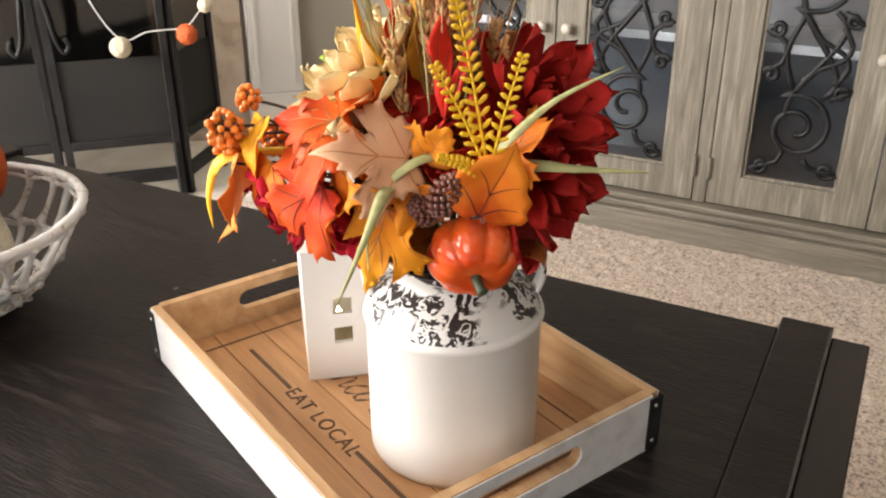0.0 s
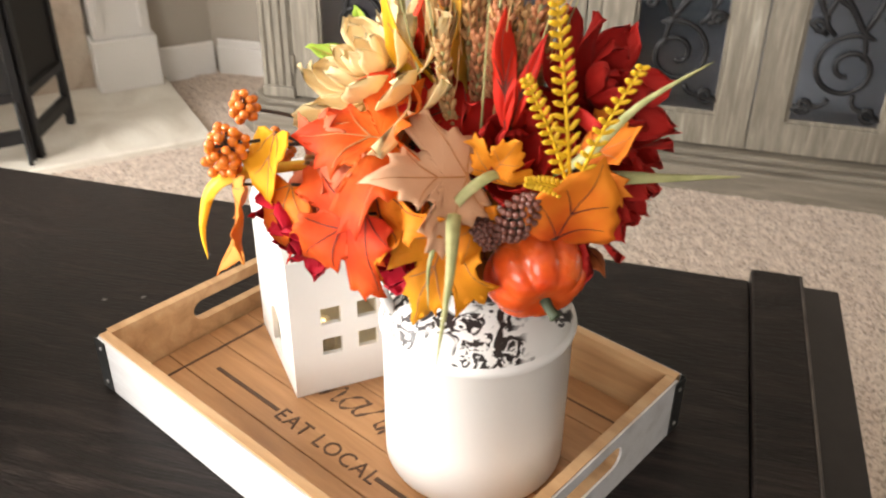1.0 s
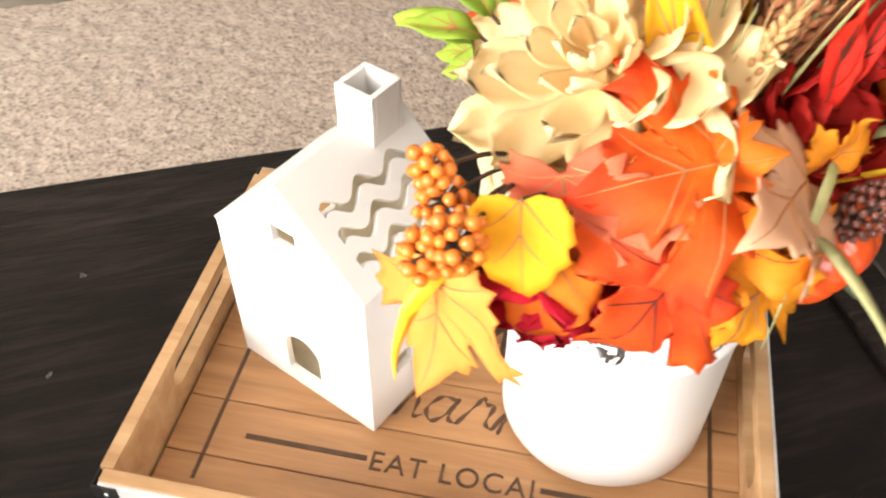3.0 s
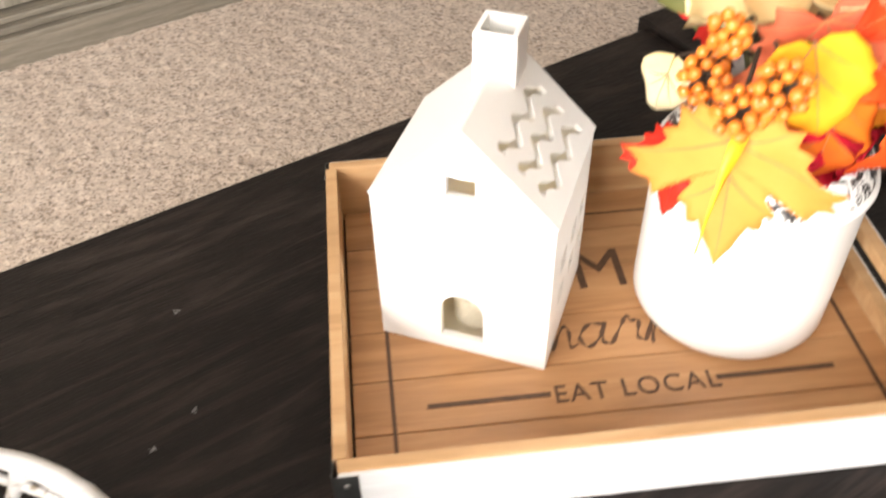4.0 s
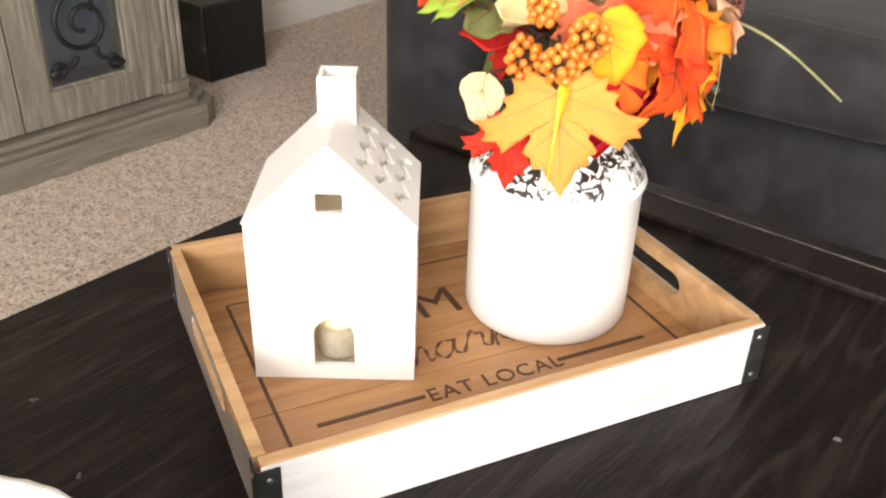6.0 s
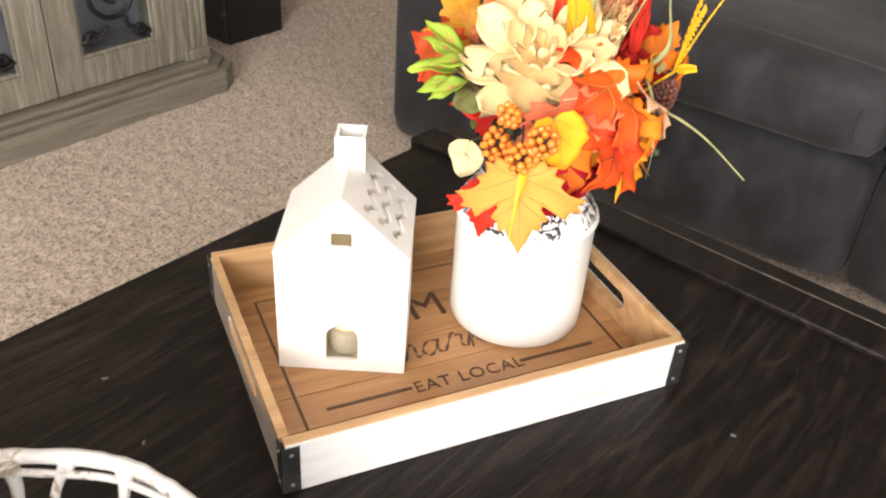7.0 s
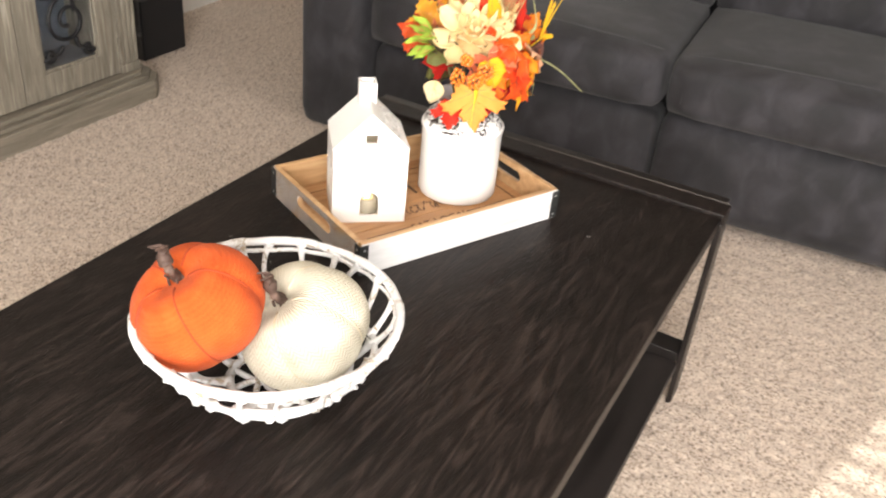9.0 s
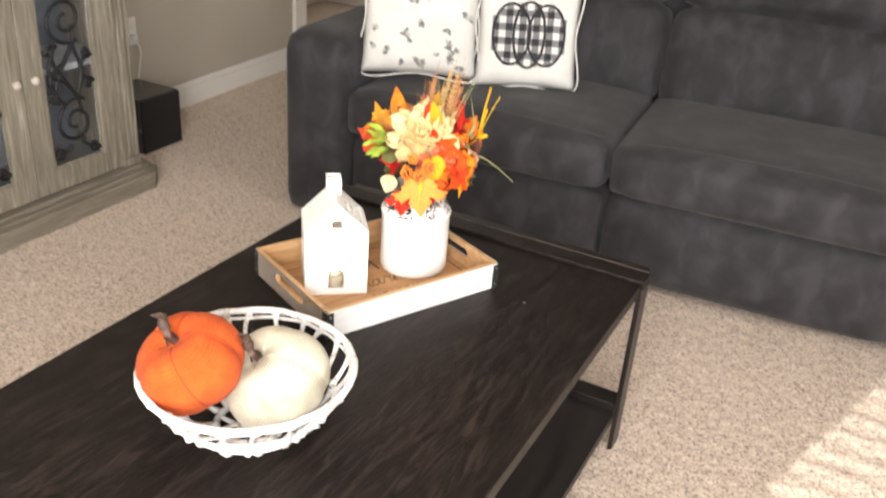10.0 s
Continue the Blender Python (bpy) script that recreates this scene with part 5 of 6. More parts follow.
leaf("maple_leaf", (-0.102, 0.040, 0.098), (-0.42, -0.08, -0.90), (-0.70, 0.60, 0.35), 0.060, (0.74, 0.16, 0.012), (0.78, 0.26, 0.015), curl=0.3, wave=0.45, vein=M_VEINRED, stalk=(-0.04, 0.01, 0.06), label="orange silk maple leaf")
leaf("maple_leaf", (-0.054, -0.006, 0.126), (-0.28, 0.88, 0.30), (-0.55, -0.30, 0.78), 0.064, RED, (0.46, 0.012, 0.010), curl=0.30, vein=M_VEINRED, stalk=(-0.02, 0, 0.06), label="scarlet silk maple leaf")
leaf("maple_leaf", (-0.078, 0.034, 0.112), (-0.50, -0.30, 0.45), (-0.60, 0.60, 0.40), 0.050, (0.72, 0.09, 0.012), (0.74, 0.16, 0.014), curl=0.35, wave=0.5, stalk=(-0.02, 0, 0.06), label="red-orange silk maple leaf")
leaf("autumn_leaf", (-0.066, -0.030, 0.130), (-0.10, 0.06, 0.97), (-0.85, 0.05, 0.15), 0.070, RED, (0.62, 0.03, 0.012), kind="ovate", curl=0.1, fold=0.3, vein=M_VEINRED, stalk=(-0.02, 0, 0.05), label="scarlet pointed silk leaf", width=0.28)
leaf("autumn_leaf", (-0.066, -0.032, 0.130), (-0.05, -0.30, 0.92), (-0.85, 0.15, 0.2), 0.062, (0.58, 0.03, 0.012), RED, kind="ovate", curl=0.1, fold=0.3, vein=M_VEINRED, stalk=(-0.02, -0.01, 0.05), label="scarlet pointed silk leaf", width=0.24)
leaf("autumn_leaf", (-0.028, -0.022, 0.118), (-0.02, -0.25, 0.95), (-0.88, -0.1, 0.1), 0.052, (0.52, 0.26, 0.14), BEIGE, kind="ovate", curl=0.1, fold=0.1, stalk=(-0.01, -0.01, 0.05), label="pale beige silk leaf", width=0.8)
leaf("maple_leaf", (-0.088, -0.026, 0.108), (-0.10, -0.35, 0.50), (-0.85, -0.30, 0.35), 0.030, (0.76, 0.22, 0.012), (0.78, 0.30, 0.02), curl=0.35, wave=0.5, stalk=(-0.04, -0.01, 0.06), label="small orange silk maple leaf")
leaf("maple_leaf", (-0.098, -0.020, 0.088), (-0.30, 0.10, -0.70), (-0.80, -0.35, 0.30), 0.034, (0.76, 0.20, 0.012), (0.78, 0.28, 0.015), curl=0.3, wave=0.5, stalk=(-0.04, -0.01, 0.05), label="small orange silk maple leaf")
leaf("maple_leaf", (-0.034, 0.122, 0.030), (-0.15, 0.35, -0.85), (-0.45, 0.85, 0.15), 0.044, RED, (0.62, 0.03, 0.012), curl=0.3, vein=M_VEINRED, stalk=(-0.01, 0.05, 0.04), label="small red silk maple leaf")
leaf("autumn_leaf", (0.016, 0.088, 0.048), (0.10, 0.20, -0.95), (-0.30, 0.90, 0.15), 0.042, (0.80, 0.62, 0.30), (0.82, 0.70, 0.45), kind="ovate", curl=0.3, fold=0.1, stalk=(0.0, 0.04, 0.04), label="pale cream silk petal", width=1.2)
leaf("autumn_leaf", (-0.040, 0.022, 0.122), (-0.22, 0.36, 0.90), (-0.80, 0.25, 0.2), 0.095, (0.55, 0.32, 0.02), (0.78, 0.42, 0.02), kind="ovate", curl=0.12, fold=0.2, stalk=(-0.01, 0.01, 0.05), label="long yellow silk leaf", width=0.36)
leaf("autumn_leaf", (-0.030, 0.010, 0.125), (-0.10, 0.02, 0.98), (-0.55, 0.75, 0.1), 0.095, (0.34, 0.18, 0.03), (0.55, 0.30, 0.03), kind="ovate", curl=0.12, fold=0.25, stalk=(0, 0, 0.05), label="olive yellow silk leaf", width=0.5)
leaf("maple_leaf", (0.046, 0.052, 0.130), (0.35, 0.30, 0.75), (-0.30, 0.85, 0.30), 0.058, (0.50, 0.24, 0.04), (0.72, 0.32, 0.03), curl=0.3, wave=0.5, stalk=(0.01, 0.01, 0.05), label="golden brown silk maple leaf")
leaf("maple_leaf", (0.062, 0.062, 0.110), (0.65, 0.35, 0.25), (-0.20, 0.90, 0.30), 0.048, (0.55, 0.14, 0.03), (0.60, 0.07, 0.02), curl=0.3, wave=0.5, vein=M_VEINRED, stalk=(0.02, 0.02, 0.05), label="brick red silk maple leaf")
leaf("autumn_leaf", (0.034, 0.030, 0.150), (0.25, -0.10, 0.95), (-0.40, 0.88, 0.1), 0.065, (0.78, 0.32, 0.02), (0.76, 0.20, 0.015), kind="ovate", curl=0.15, fold=0.25, stalk=(0, 0, 0.06), label="orange pointed silk leaf", width=0.6)
leaf("maple_leaf", (0.030, 0.000, 0.135), (0.50, -0.45, 0.55), (0.10, 0.60, 0.75), 0.052, (0.50, 0.18, 0.05), (0.56, 0.27, 0.09), curl=0.35, wave=0.5, stalk=(0, 0, 0.06), label="russet silk maple leaf")
leaf("maple_leaf", (0.020, 0.030, 0.135), (0.45, 0.25, 0.60), (-0.30, 0.80, 0.40), 0.050, (0.52, 0.12, 0.05), (0.60, 0.20, 0.08), curl=0.35, wave=0.5, stalk=(0, 0, 0.06), label="russet silk maple leaf")
leaf("autumn_leaf", (-0.030, 0.030, 0.150), (-0.05, 0.10, 0.95), (-0.65, 0.65, 0.1), 0.052, RED, (0.70, 0.07, 0.02), kind="ovate", curl=0.1, fold=0.3, vein=M_VEINRED, stalk=(0, 0, 0.06), label="red pointed silk leaf", width=0.55)
leaf("maple_leaf", (-0.068, -0.078, 0.112), (-0.25, -0.45, 0.70), (-0.55, 0.45, 0.5), 0.042, (0.70, 0.14, 0.015), (0.72, 0.22, 0.02), curl=0.35, wave=0.4, stalk=(-0.02, -0.02, 0.06), label="orange silk maple leaf")

# broad leaves deep in the bunch
for k in range(16):
    a = leaf_rng.uniform(0, 2 * math.pi)
    r, z = leaf_rng.uniform(0.025, 0.055), leaf_rng.uniform(0.03, 0.10)
    d = (math.cos(a), math.sin(a), leaf_rng.uniform(-0.5, 0.6))
    cols = [(DEEP, RED), ((0.10, 0.11, 0.03), (0.16, 0.16, 0.05)), ((0.30, 0.07, 0.03), (0.5, 0.14, 0.04)), ((0.40, 0.14, 0.03), (0.62, 0.25, 0.04))][k % 4]
    leaf("inner_leaf", (r * math.cos(a), r * math.sin(a), z), d, (-math.sin(a) * 0.4, math.cos(a) * 0.2, 0.9), leaf_rng.uniform(0.045, 0.062), *cols, kind=("maple", "heart", "ovate")[k % 3], wave=0.5, vein=M_VEINRED)

# green leaflets
for pos, tip, s in (((0.030, 0.098, 0.118), (0.45, 0.75, 0.10), 0.045), ((0.028, 0.092, 0.130), (0.50, 0.40, 0.55), 0.045), ((0.022, 0.090, 0.105), (0.60, 0.50, -0.35), 0.042),
                    ((0.040, 0.080, 0.120), (0.75, 0.25, 0.30), 0.042), ((0.020, 0.100, 0.125), (0.05, 0.85, 0.30), 0.040), ((0.036, 0.088, 0.098), (0.55, 0.55, -0.10), 0.038)):
    leaf("green_leaf", pos, tip, (-0.35, 0.35, 0.85), s, (0.16, 0.29, 0.03), (0.36, 0.50, 0.06), kind="ovate", fold=0.3, stalk=(0.0, 0.03, 0.06), label="lime green silk leaf", width=0.55)


def flower(name, pos, normal, rings, inner, outer, label, heart, spin=0.0):
    """An open silk flower: rings of cupped petals (count, length, width, lift in degrees)."""
    z = Vector(normal).normalized()
    x = z.orthogonal().normalized()
    m = Matrix((x, z.cross(x), z)).transposed().to_4x4()
    m.translation = Vector(pos)
    f = part(name, lathe([(0, 0.010), (0.004, 0.009), (0.007, 0.004), (0.006, -0.006), (0.002, -0.016), (0, -0.017)], 12), heart, BUNCH, label, smooth=True, m=m)
    for i, (count, length, width, lift) in enumerate(rings):
        mat = leaf_material(name + "_petal", inner, outer, length * 1.3)
        for k in range(count):
            a = 360 * (k + 0.5 * (i % 2)) / count + spin + leaf_rng.uniform(-8, 8)
            s = leaf_rng.uniform(0.9, 1.08)
            bm = bmesh.new()
            nu, nv = 6, 10
            ripple, tip = leaf_rng.uniform(0, 6.28), leaf_rng.uniform(0.05, 0.16)
            rows = []
            tw = leaf_rng.uniform(-0.12, 0.12)
            for v in range(nv + 1):
                q = v / nv
                w = width * (0.28 + 0.72 * math.sin(min(1, q * 1.28 + 0.06) * math.pi / 2)) * (math.sqrt(max(0, 1 - max(0, (q - 0.62) / 0.38) ** 2.2)) if q > 0.62 else 1)
                row = []
                for u in range(nu + 1):
                    e = 2 * u / nu - 1
                    cup = 0.24 * width * e * e * (1 - 0.3 * q) + 0.15 * length * math.sin(q * math.pi) * -1 + 0.16 * length * q * q + tw * e * width * q
                    cup += 0.07 * width * math.cos(e * 7) * q + 0.16 * width * math.sin(ripple + 5 * q + 2.4 * e) * q
                    row.append(bm.verts.new((e * w * s, (q + tip * (1 - e * e) * q ** 4 - 0.03 * math.cos(e * 9 + ripple) * q ** 6) * length * s, cup)))
                rows.append(row)
            for v in range(nv):
                for u in range(nu):
                    bm.faces.new((rows[v][u], rows[v][u + 1], rows[v + 1][u + 1], rows[v + 1][u]))
            r = bmesh.ops.extrude_face_region(bm, geom=bm.faces[:])
            for g in r["geom"]:
                if isinstance(g, bmesh.types.BMVert):
                    g.co.z -= 0.0008
            part("petal", bm, mat, f, smooth=True, m=pose(0, 0, 0.002 * i, 0, 0, a) @ pose(0, 0.004, 0, lift + leaf_rng.uniform(-11, 11), leaf_rng.uniform(-12, 12)))
    return f


flower("dahlia", (-0.032, 0.058, 0.137), (-0.36, 0.54, 0.76), ((7, 0.070, 0.0205, -8), (7, 0.060, 0.0185, 8), (6, 0.045, 0.0140, 26), (7, 0.031, 0.0080, 46), (6, 0.022, 0.005, 66)),
       (0.86, 0.58, 0.24), (0.90, 0.75, 0.43), "cream yellow silk dahlia", M_CREAM)
flower("dahlia", (-0.014, -0.070, 0.132), (-0.30, -0.72, 0.55), ((7, 0.056, 0.0150, 4), (7, 0.046, 0.0130, 26), (6, 0.034, 0.010, 48), (5, 0.022, 0.007, 70)),
       DEEP, (0.56, 0.026, 0.020), "deep red silk dahlia", M_VEINRED)
flower("dahlia", (-0.020, -0.080, 0.078), (-0.25, -0.90, -0.25), ((6, 0.058, 0.0165, 8), (6, 0.046, 0.0140, 30), (5, 0.032, 0.010, 54)),
       DEEP, (0.58, 0.028, 0.022), "deep red silk dahlia", M_VEINRED, 20)
flower("dahlia", (-0.056, -0.030, 0.108), (-0.74, -0.35, 0.55), ((6, 0.036, 0.015, 15), (6, 0.030, 0.013, 40), (5, 0.022, 0.010, 62)),
       DEEP, (0.56, 0.026, 0.020), "deep red silk dahlia", M_VEINRED, 40)
flower("rose", (-0.070, 0.042, 0.046), (-0.80, 0.20, -0.35), ((6, 0.034, 0.016, 18), (5, 0.028, 0.013, 42), (5, 0.020, 0.010, 66)),
       (0.36, 0.006, 0.016), (0.60, 0.012, 0.035), "crimson silk rose", M_VEINRED)
flower("rose", (-0.076, 0.100, 0.054), (-0.62, 0.50, -0.35), ((6, 0.034, 0.016, 18), (5, 0.028, 0.013, 42), (4, 0.020, 0.010, 66)),
       (0.36, 0.006, 0.016), (0.60, 0.012, 0.035), "crimson silk rose", M_VEINRED)


def sprig(start, tip, n, size):
    """One yellow fern frond: a bent rib with pairs of plump leaflets."""
    a, b = Vector(start), Vector(tip)
    d = b - a
    side = d.cross(Vector((-0.75, -0.45, 0.35))).normalized()
    mid = a.lerp(b, 0.5) + Vector((0, 0, 0.12)) * d.length * 0.4
    rib = smooth_line([a, mid, b], 10)
    f = part("fern_frond", tube(rib, [0.0014 * (1 - 0.6 * k / 20) for k in range(21)], 5), M_FERN, BUNCH, "yellow fern frond", smooth=True)
    for k in range(n):
        q = 0.22 + 0.76 * k / (n - 1)
        p = rib[int(q * 20)].lerp(rib[min(20, int(q * 20) + 1)], q * 20 % 1)
        tang = (rib[min(20, int(q * 20) + 1)] - rib[max(0, int(q * 20) - 1)]).normalized()
        ln = size * (1.0 - 0.45 * q) * (0.8 + 0.2 * math.sin(q * math.pi))
        for s in (-1, 1):
            bm = bmesh.new()
            bmesh.ops.create_uvsphere(bm, u_segments=6, v_segments=5, radius=1.0)
            bm.transform(Matrix.Diagonal((0.0018, ln / 2, 0.0009, 1)))
            bm.transform(Matrix.Translation((0, ln / 2, 0)))
            part("leaflet", bm, M_FERN, f, smooth=True, m=orient(p, side * s + tang * 0.75, d.cross(side)))


FB = Vector((-0.095, -0.074, 0.106))
sprig(FB, (-0.120, -0.062, 0.222), 15, 0.0120)
sprig(FB, (-0.122, -0.106, 0.192), 11, 0.0100)
sprig(FB, (-0.122, -0.050, 0.180), 12, 0.0100)
sprig(FB, (-0.124, -0.054, 0.124), 9, 0.0080)
part("fern_stalk", tube(smooth_line([(-0.01, -0.01, -0.05), (-0.05, -0.03, 0.05), tuple(FB)], 6), 0.0016, 5), M_FERN, BUNCH)


def berry_cluster(centre, radius, count, root):
    rng = random.Random(int(centre[0] * 9999))
    c = Vector(centre)
    stem = part("berry_stem", tube(smooth_line([root, (Vector(root) + c) / 2 + Vector((0, 0, 0.008)), c], 6), 0.0012, 5), M_TWIG, BUNCH, "twig with orange berries")
    one = bmesh.new()
    bmesh.ops.create_uvsphere(one, u_segments=12, v_segments=8, radius=1.0)
    me = mesh_from("berry", one, M_BERRY, True)
    tip = bmesh.new()
    bmesh.ops.create_uvsphere(tip, u_segments=6, v_segments=4, radius=1.0)
    for k in range(count):
        y = 1 - 2 * (k + 0.5) / count
        a = k * 2.39996
        r = math.sqrt(1 - y * y)
        d = Vector((r * math.cos(a), r * math.sin(a), y)) * radius * rng.uniform(0.75, 1.1)
        ob = new("berry", me)
        ob.parent = stem
        s = rng.uniform(0.0027, 0.0035)
        ob.matrix_basis = Matrix.Translation(c + d) @ Matrix.Diagonal((s, s, s, 1))
        part("berry_stalk", tube([c, c + d * 0.85], 0.0006, 4), M_TWIG, stem)


berry_cluster((-0.064, 0.144, 0.120), 0.0090, 20, (-0.035, 0.080, 0.085))
berry_cluster((-0.096, 0.141, 0.107), 0.0125, 32, (-0.035, 0.080, 0.085))
berry_cluster((-0.084, 0.150, 0.092), 0.0110, 28, (-0.035, 0.080, 0.085))
berry_cluster((-0.046, 0.134, 0.084), 0.0120, 30, (-0.035, 0.080, 0.085))

# grass-like blades
for pts, w, col in ((((-0.070, -0.060, 0.105), (-0.082, -0.080, 0.126), (-0.064, -0.105, 0.152), (-0.040, -0.140, 0.172)), 0.0034, 0),
                    (((-0.082, -0.066, 0.104), (-0.080, -0.095, 0.112), (-0.066, -0.125, 0.110), (-0.052, -0.165, 0.110)), 0.0045, 0),
                    (((-0.100, -0.010, 0.090), (-0.125, -0.014, 0.094), (-0.160, -0.022, 0.080), (-0.203, -0.027, 0.052)), 0.0045, 0),
                    (((-0.070, -0.045, 0.100), (-0.092, -0.028, 0.110), (-0.112, -0.010, 0.096), (-0.124, 0.000, 0.066), (-0.124, 0.001, 0.032)), 0.0034, 0),
                    (((-0.060, 0.100, 0.085), (-0.088, 0.150, 0.080), (-0.094, 0.166, 0.050), (-0.092, 0.168, 0.018)), 0.0050, 1),
                    (((-0.030, 0.050, 0.120), (-0.050, 0.040, 0.190), (-0.065, 0.040, 0.230)), 0.003, 0)):
    line = smooth_line(pts, 7)
    bm = bmesh.new()
    n = len(line)
    rows = []
    for i, p in enumerate(line):
        d = (line[min(i + 1, n - 1)] - line[max(i - 1, 0)]).normalized()
        s = d.cross(Vector((-0.6, -0.3, 0.75))).normalized()
        q = i / (n - 1)
        ww = w * (0.55 + 0.45 * math.sin(min(1, q * 2) * math.pi / 2)) * (1 - max(0, q - 0.35) / 0.66)
        up = d.cross(s) * -0.15 * w
        rows.append([bm.verts.new(p - s * ww), bm.verts.new(p + up), bm.verts.new(p + s * ww)])
    for a, b in zip(rows, rows[1:]):
        for k in range(2):
            bm.faces.new((a[k], a[k + 1], b[k + 1], b[k]))
    r = bmesh.ops.extrude_face_region(bm, geom=bm.faces[:])
    for g in r["geom"]:
        if isinstance(g, bmesh.types.BMVert):
            g.co.z -= 0.0006
    part("grass_blade", bm, M_STRAW if not col else M_FERN, BUNCH, "pale green silk grass blade" if not col else "yellow silk grass blade", smooth=True)


def wheat_ear(base, tip, size, mat):
    a, b = Vector(base), Vector(tip)
    stem = part("wheat_ear", tube([a, a.lerp(b, 0.5), b], 0.0011, 5), M_STRAW, BUNCH, "dried wheat ear")
    d = (b - a).normalized()
    u = d.orthogonal().normalized()
    v = d.cross(u)
    grain = bmesh.new()
    bmesh.ops.create_uvsphere(grain, u_segments=6, v_segments=5, radius=1.0)
    grain.transform(Matrix.Diagonal((0.0018, 0.0048, 0.0016, 1)))
    me = mesh_from("grain", grain, mat, True)
    n = 12
    for k in range(n):
        q = 0.42 + 0.58 * k / (n - 1)
        p = a.lerp(b, q)
        for j in range(4):
            an = j * math.pi / 2 + k * 0.5
            o = u * math.cos(an) + v * math.sin(an)
            g = new("grain", me)
            g.parent = stem
            g.matrix_basis = orient(p + o * 0.0030, d + o * 0.45, o)
        if k % 2 == 0:
            o = u * math.cos(k) + v * math.sin(k)
            part("awn", tube([p, p + d * 0.025 + o * 0.007, p + d * 0.05 + o * 0.010], [0.0005, 0.0004, 0.0002], 4), mat, stem)


wheat_rng = random.Random(7)
for k in range(20):
    a, r = wheat_rng.uniform(0, 6.28), wheat_rng.uniform(0.004, 0.026)
    top = (-0.040 + r * 1.9 * math.cos(a), -0.012 + r * 1.9 * math.sin(a), wheat_rng.uniform(0.170, 0.245))
    wheat_ear((-0.020 + r * 0.7 * math.cos(a), r * 0.7 * math.sin(a), 0.05), top, 0.1, (M_WHEAT, M_HUSK)[k % 2])
for k in range(26):
    a, r = wheat_rng.uniform(0, 6.28), wheat_rng.uniform(0.004, 0.03)
    b = Vector((-0.020 + r * 0.7 * math.cos(a), r * 0.7 * math.sin(a), 0.05))
    t = Vector((-0.040 + r * 2.4 * math.cos(a), -0.006 + r * 2.4 * math.sin(a), wheat_rng.uniform(0.17, 0.255)))
    part("straw", tube(smooth_line([b, b.lerp(t, 0.5) + Vector((0, 0, 0.01)), t], 4), [0.0012 * (1 - 0.7 * i / 8) for i in range(9)], 4), (M_STRAW, M_WHEAT)[k % 2], BUNCH)
# stalks that go down into the can
for k in range(14):
    a = 2 * math.pi * k / 14
    part("stalk", tube(smooth_line([(0.012 * math.cos(a), 0.012 * math.sin(a), -0.10), (0.018 * math.cos(a), 0.018 * math.sin(a), -0.01), (0.045 * math.cos(a), 0.045 * math.sin(a), 0.07)], 4), 0.0022, 5), M_STALK, BUNCH)


def bead_cone(base, tip):
    a, b = Vector(base), Vector(tip)
    c = part("bead_cone", tube([a, b], 0.0022, 5), M_TWIG, BUNCH, "purple brown beaded cone")
    bm = bmesh.new()
    bmesh.ops.create_uvsphere(bm, u_segments=7, v_segments=5, radius=0.0021)
    me = mesh_from("bead", bm, M_CONE, True)
    d = (b - a).normalized()
    u = d.orthogonal().normalized()
    v = d.cross(u)
    for k in range(90):
        q = k / 89
        r = 0.0105 * math.sin(math.pi * (0.12 + 0.86 * q)) ** 0.7
        an = k * 2.39996
        o = new("bead", me)
        o.parent = c
        o.location = a.lerp(b, q) + (u * math.cos(an) + v * math.sin(an)) * r


bead_cone((-0.098, -0.038, 0.076), (-0.106, -0.056, 0.106))
bead_cone((-0.080, -0.024, 0.066), (-0.108, -0.026, 0.080))


def mini_pumpkin():
    c = Vector((-0.075, -0.054, 0.037))
    axis = Vector((-0.72, -0.46, -0.42))
    z = axis.normalized()
    x = z.orthogonal().normalized()
    m = Matrix((x, z.cross(x), z)).transposed().to_4x4()
    m.translation = c
    bm = bmesh.new()
    na, nq, lobes, r = 80, 22, 8, 0.0335
    rows = []
    for j in range(nq):
        f = math.pi * (j + 0.5) / nq
        row = []
        for k in range(na):
            a = 2 * math.pi * k / na
            rad = r * math.sin(f) ** 0.9 * (0.86 + 0.14 * abs(math.cos(a * lobes / 2)) ** 0.6)
            row.append(bm.verts.new((rad * math.cos(a), rad * math.sin(a), 0.76 * r * math.cos(f) - 0.006 * math.exp(-(f / 0.4) ** 2))))
        rows.append(row)
    for j in range(nq - 1):
        for k in range(na):
            bm.faces.new((rows[j][k], rows[j][(k + 1) % na], rows[j + 1][(k + 1) % na], rows[j + 1][k]))
    bm.faces.new(rows[0])
    bm.faces.new(rows[-1])
    p = part("small_pumpkin", bm, M_MINI, BUNCH, "small glossy orange pumpkin pick", smooth=True, m=m)
    part("pumpkin_stalk", tube(smooth_line([(0, 0, 0.014), (0.001, 0, 0.024), (0.004, 0.001, 0.032)], 4), [0.0045, 0.0042, 0.004, 0.0036, 0.0034, 0.0034, 0.0036, 0.004, 0.0042], 8), M_MINISTALK, p, smooth=True)


mini_pumpkin()


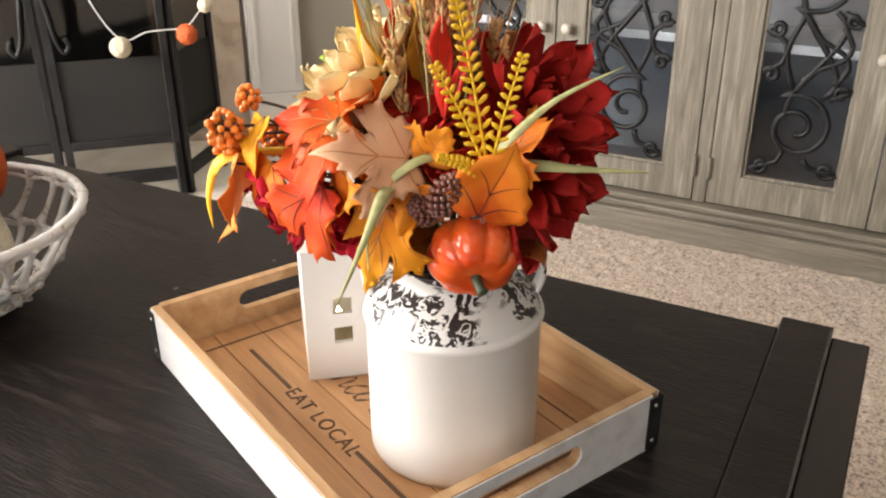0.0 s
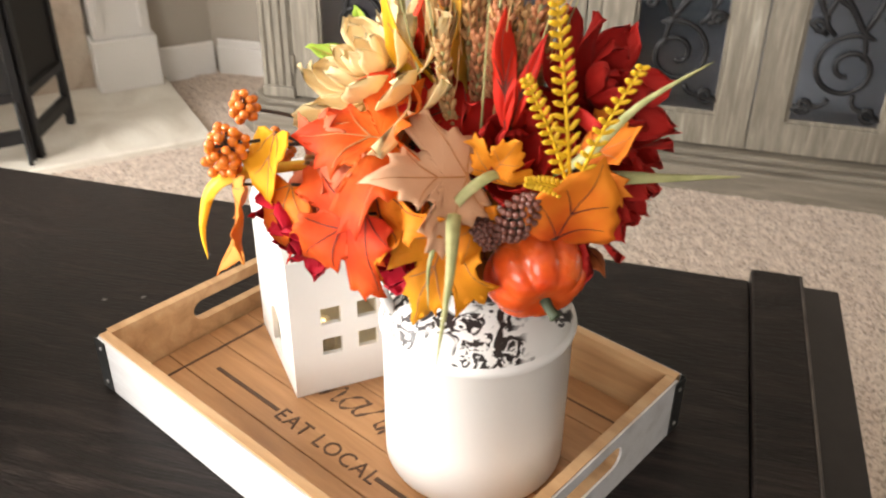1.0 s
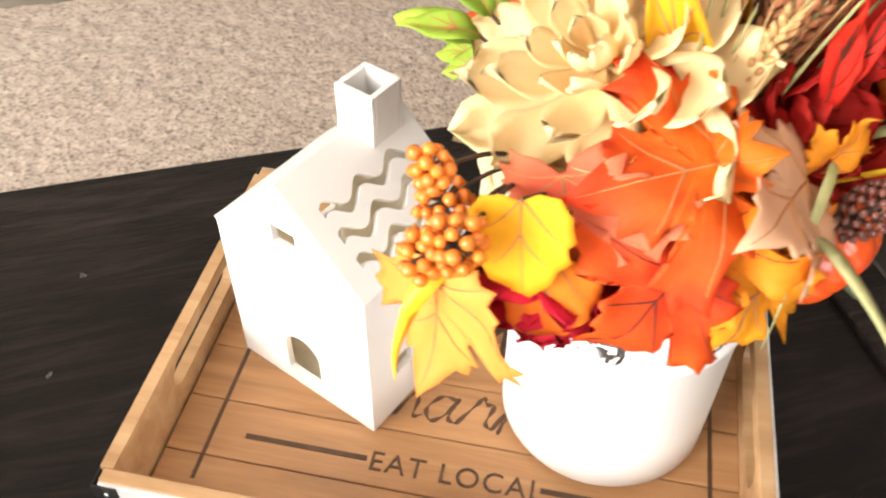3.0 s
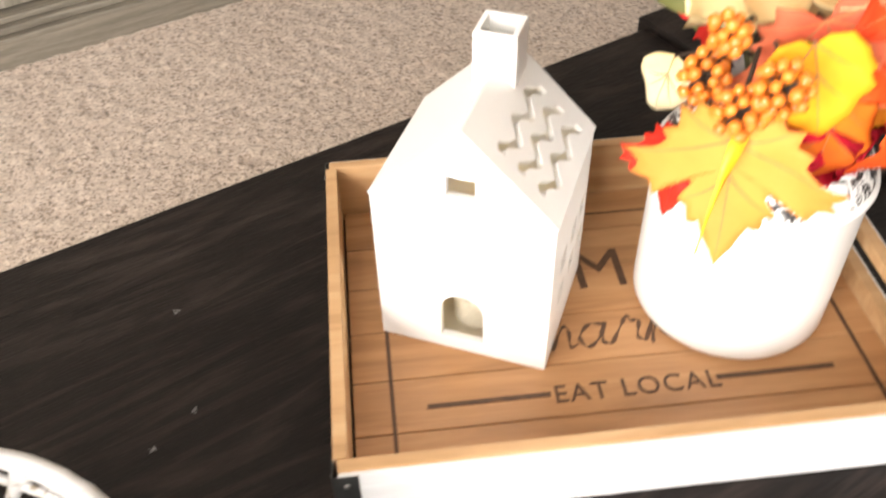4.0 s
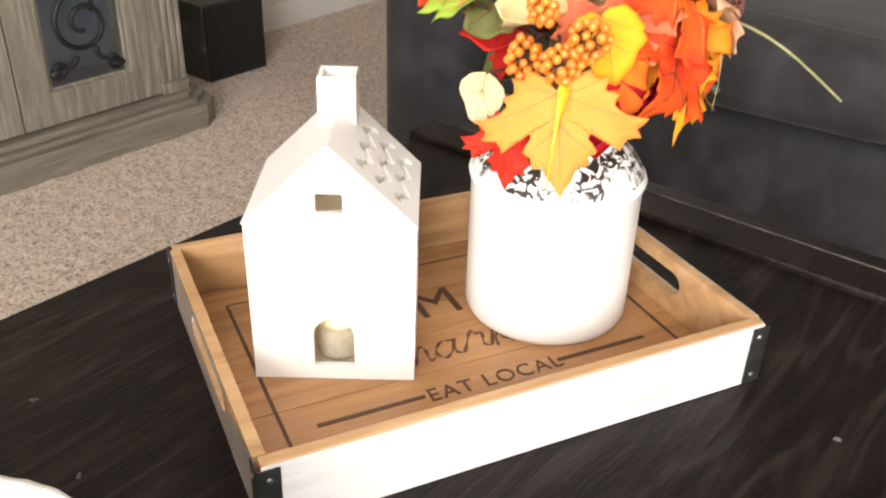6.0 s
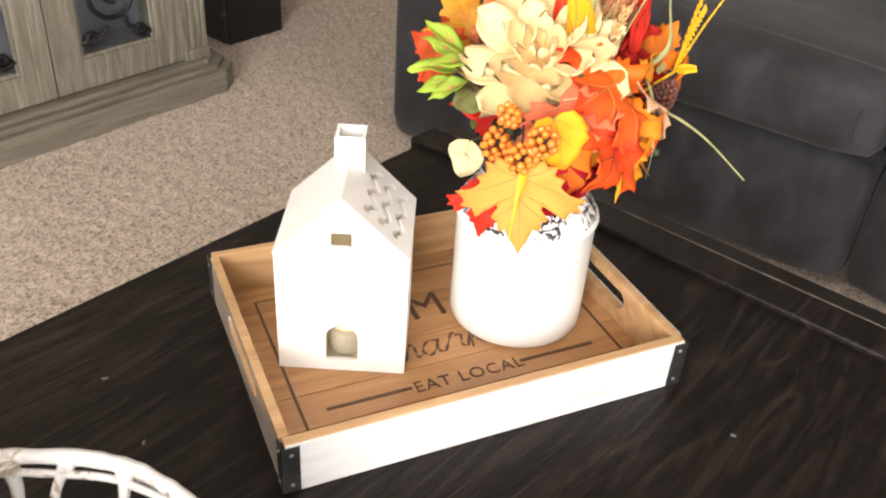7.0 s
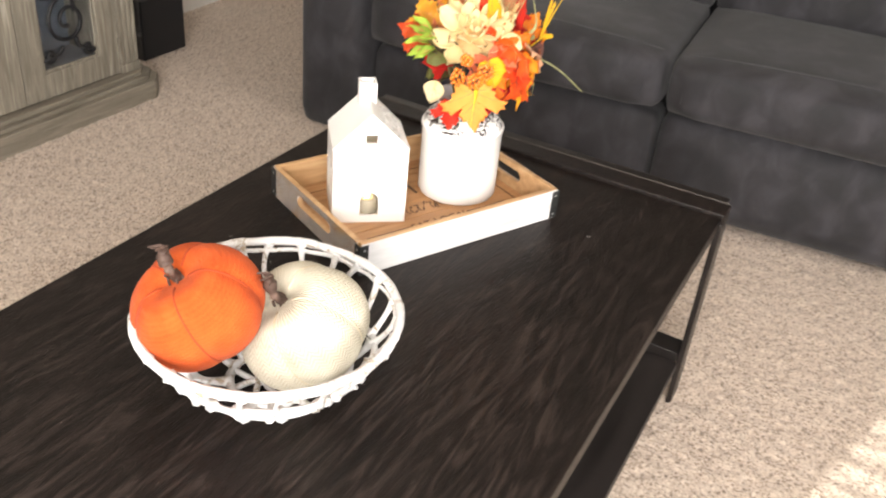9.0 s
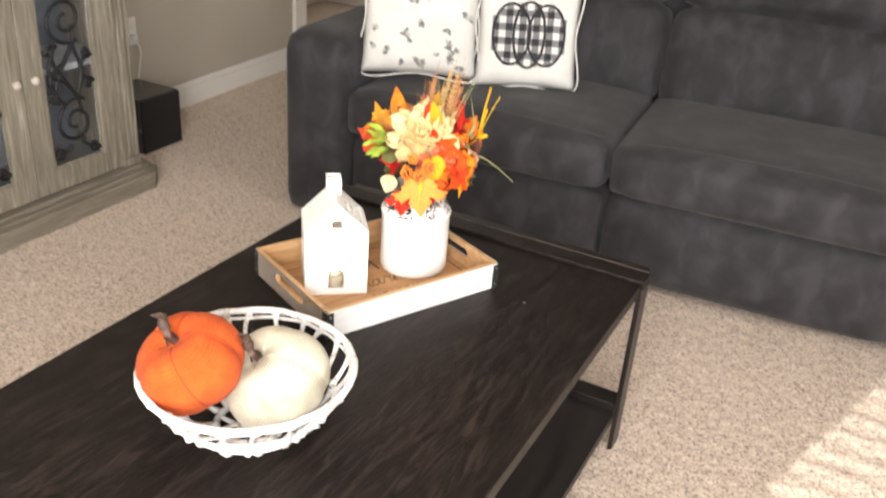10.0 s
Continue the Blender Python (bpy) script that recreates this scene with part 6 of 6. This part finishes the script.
# ---- small things ----
def wicker_ball(radius, material, seed):
    """A ball wound from thin strands."""
    rng = random.Random(seed)
    bm = bmesh.new()
    bmesh.ops.create_icosphere(bm, subdivisions=4, radius=radius)
    turns = [Euler((rng.uniform(0, 6.28), rng.uniform(0, 6.28), 0)).to_matrix() @ Vector((0, 0, 1)) for _ in range(12)]
    for v in bm.verts:
        d = v.co.normalized()
        near = min(abs(d.dot(a)) for a in turns)
        v.co = d * radius * (1.06 if near < 0.07 else 0.93)
    return bm


M_LINT = surface("grey_lint", [(0.3, (0.16, 0.155, 0.15)), (0.7, (0.26, 0.25, 0.24))], scale=200, rough=0.95)
M_BALLW = surface("cream_wicker", [(0.3, (0.52, 0.44, 0.32)), (0.7, (0.68, 0.60, 0.46))], scale=60, rough=0.7)
M_BALLO = surface("orange_wicker", [(0.3, (0.55, 0.09, 0.02)), (0.7, (0.70, 0.14, 0.03))], scale=60, rough=0.7)
garland = thing("ball_garland", Matrix.Identity(4), "string of cream and orange wicker balls over the fire screen", "garland")
string = smooth_line([(0.50, 2.752, 0.817), (0.44, 2.745, 0.60), (0.371, 2.735, 0.474), (0.30, 2.735, 0.486), (0.235, 2.735, 0.489), (0.202, 2.735, 0.492), (0.165, 2.735, 0.53), (0.148, 2.742, 0.560), (0.168, 2.90, 0.817)], 6)
cord = tube(string, 0.0016, 5)
cord.transform(FIRE)
part("cord", cord, M_PLASTIC, garland)
for x, z, mat, lab in ((0.371, 0.451, M_BALLW, "cream wicker ball"), (0.202, 0.474, M_BALLO, "orange wicker ball"), (0.148, 0.545, M_BALLW, "cream wicker ball")):
    ball = wicker_ball(0.026 if z < 0.5 else 0.018, mat, int(z * 1000))
    ball.transform(FIRE @ pose(x, 2.735, z))
    part("ball", ball, mat, garland, lab, smooth=True)

# wall outlet with a plugged cable
out = thing("wall_outlet", EAST @ pose(-0.0005, -2.52, 0.41, 0, 0, -90), "white wall outlet plate with a plugged white cable", "outlet")
part("plate", box(-0.037, 0.037, -0.006, 0.0, -0.058, 0.058, 0.002), M_PLASTIC, out)
for z in (-0.022, 0.022):
    part("socket", box(-0.016, 0.016, -0.0085, -0.0062, z - 0.013, z + 0.013, 0.001), M_PLASTIC, out)
part("plug", box(-0.014, 0.014, -0.034, -0.0087, -0.035, -0.010, 0.004), M_PLASTIC, out)
part("cable", tube(smooth_line([(0, -0.033, -0.03), (0.012, -0.045, -0.08), (0.004, -0.035, -0.16), (-0.004, -0.025, -0.24), (0.0, -0.02, -0.40)], 6), 0.003, 6), M_PLASTIC, out, smooth=True)

# bits of lint on the tabletop
lint_rng = random.Random(2)
for x, y in ((0.837, 1.056), (0.737, 1.078), (0.721, 1.116), (0.340, 0.680)):
    bm = bmesh.new()
    for k in range(4):
        p = [(lint_rng.uniform(-0.003, 0.003), lint_rng.uniform(-0.003, 0.003), lint_rng.uniform(0.0003, 0.0009)) for _ in range(4)]
        tube(smooth_line(p, 4), 0.00022, 4, bm=bm)
    solo("lint_speck", bm, M_LINT, "tiny pale speck of lint on the dark tabletop", "lint", group="lint on the table", m=pose(x, y, 0.4623))
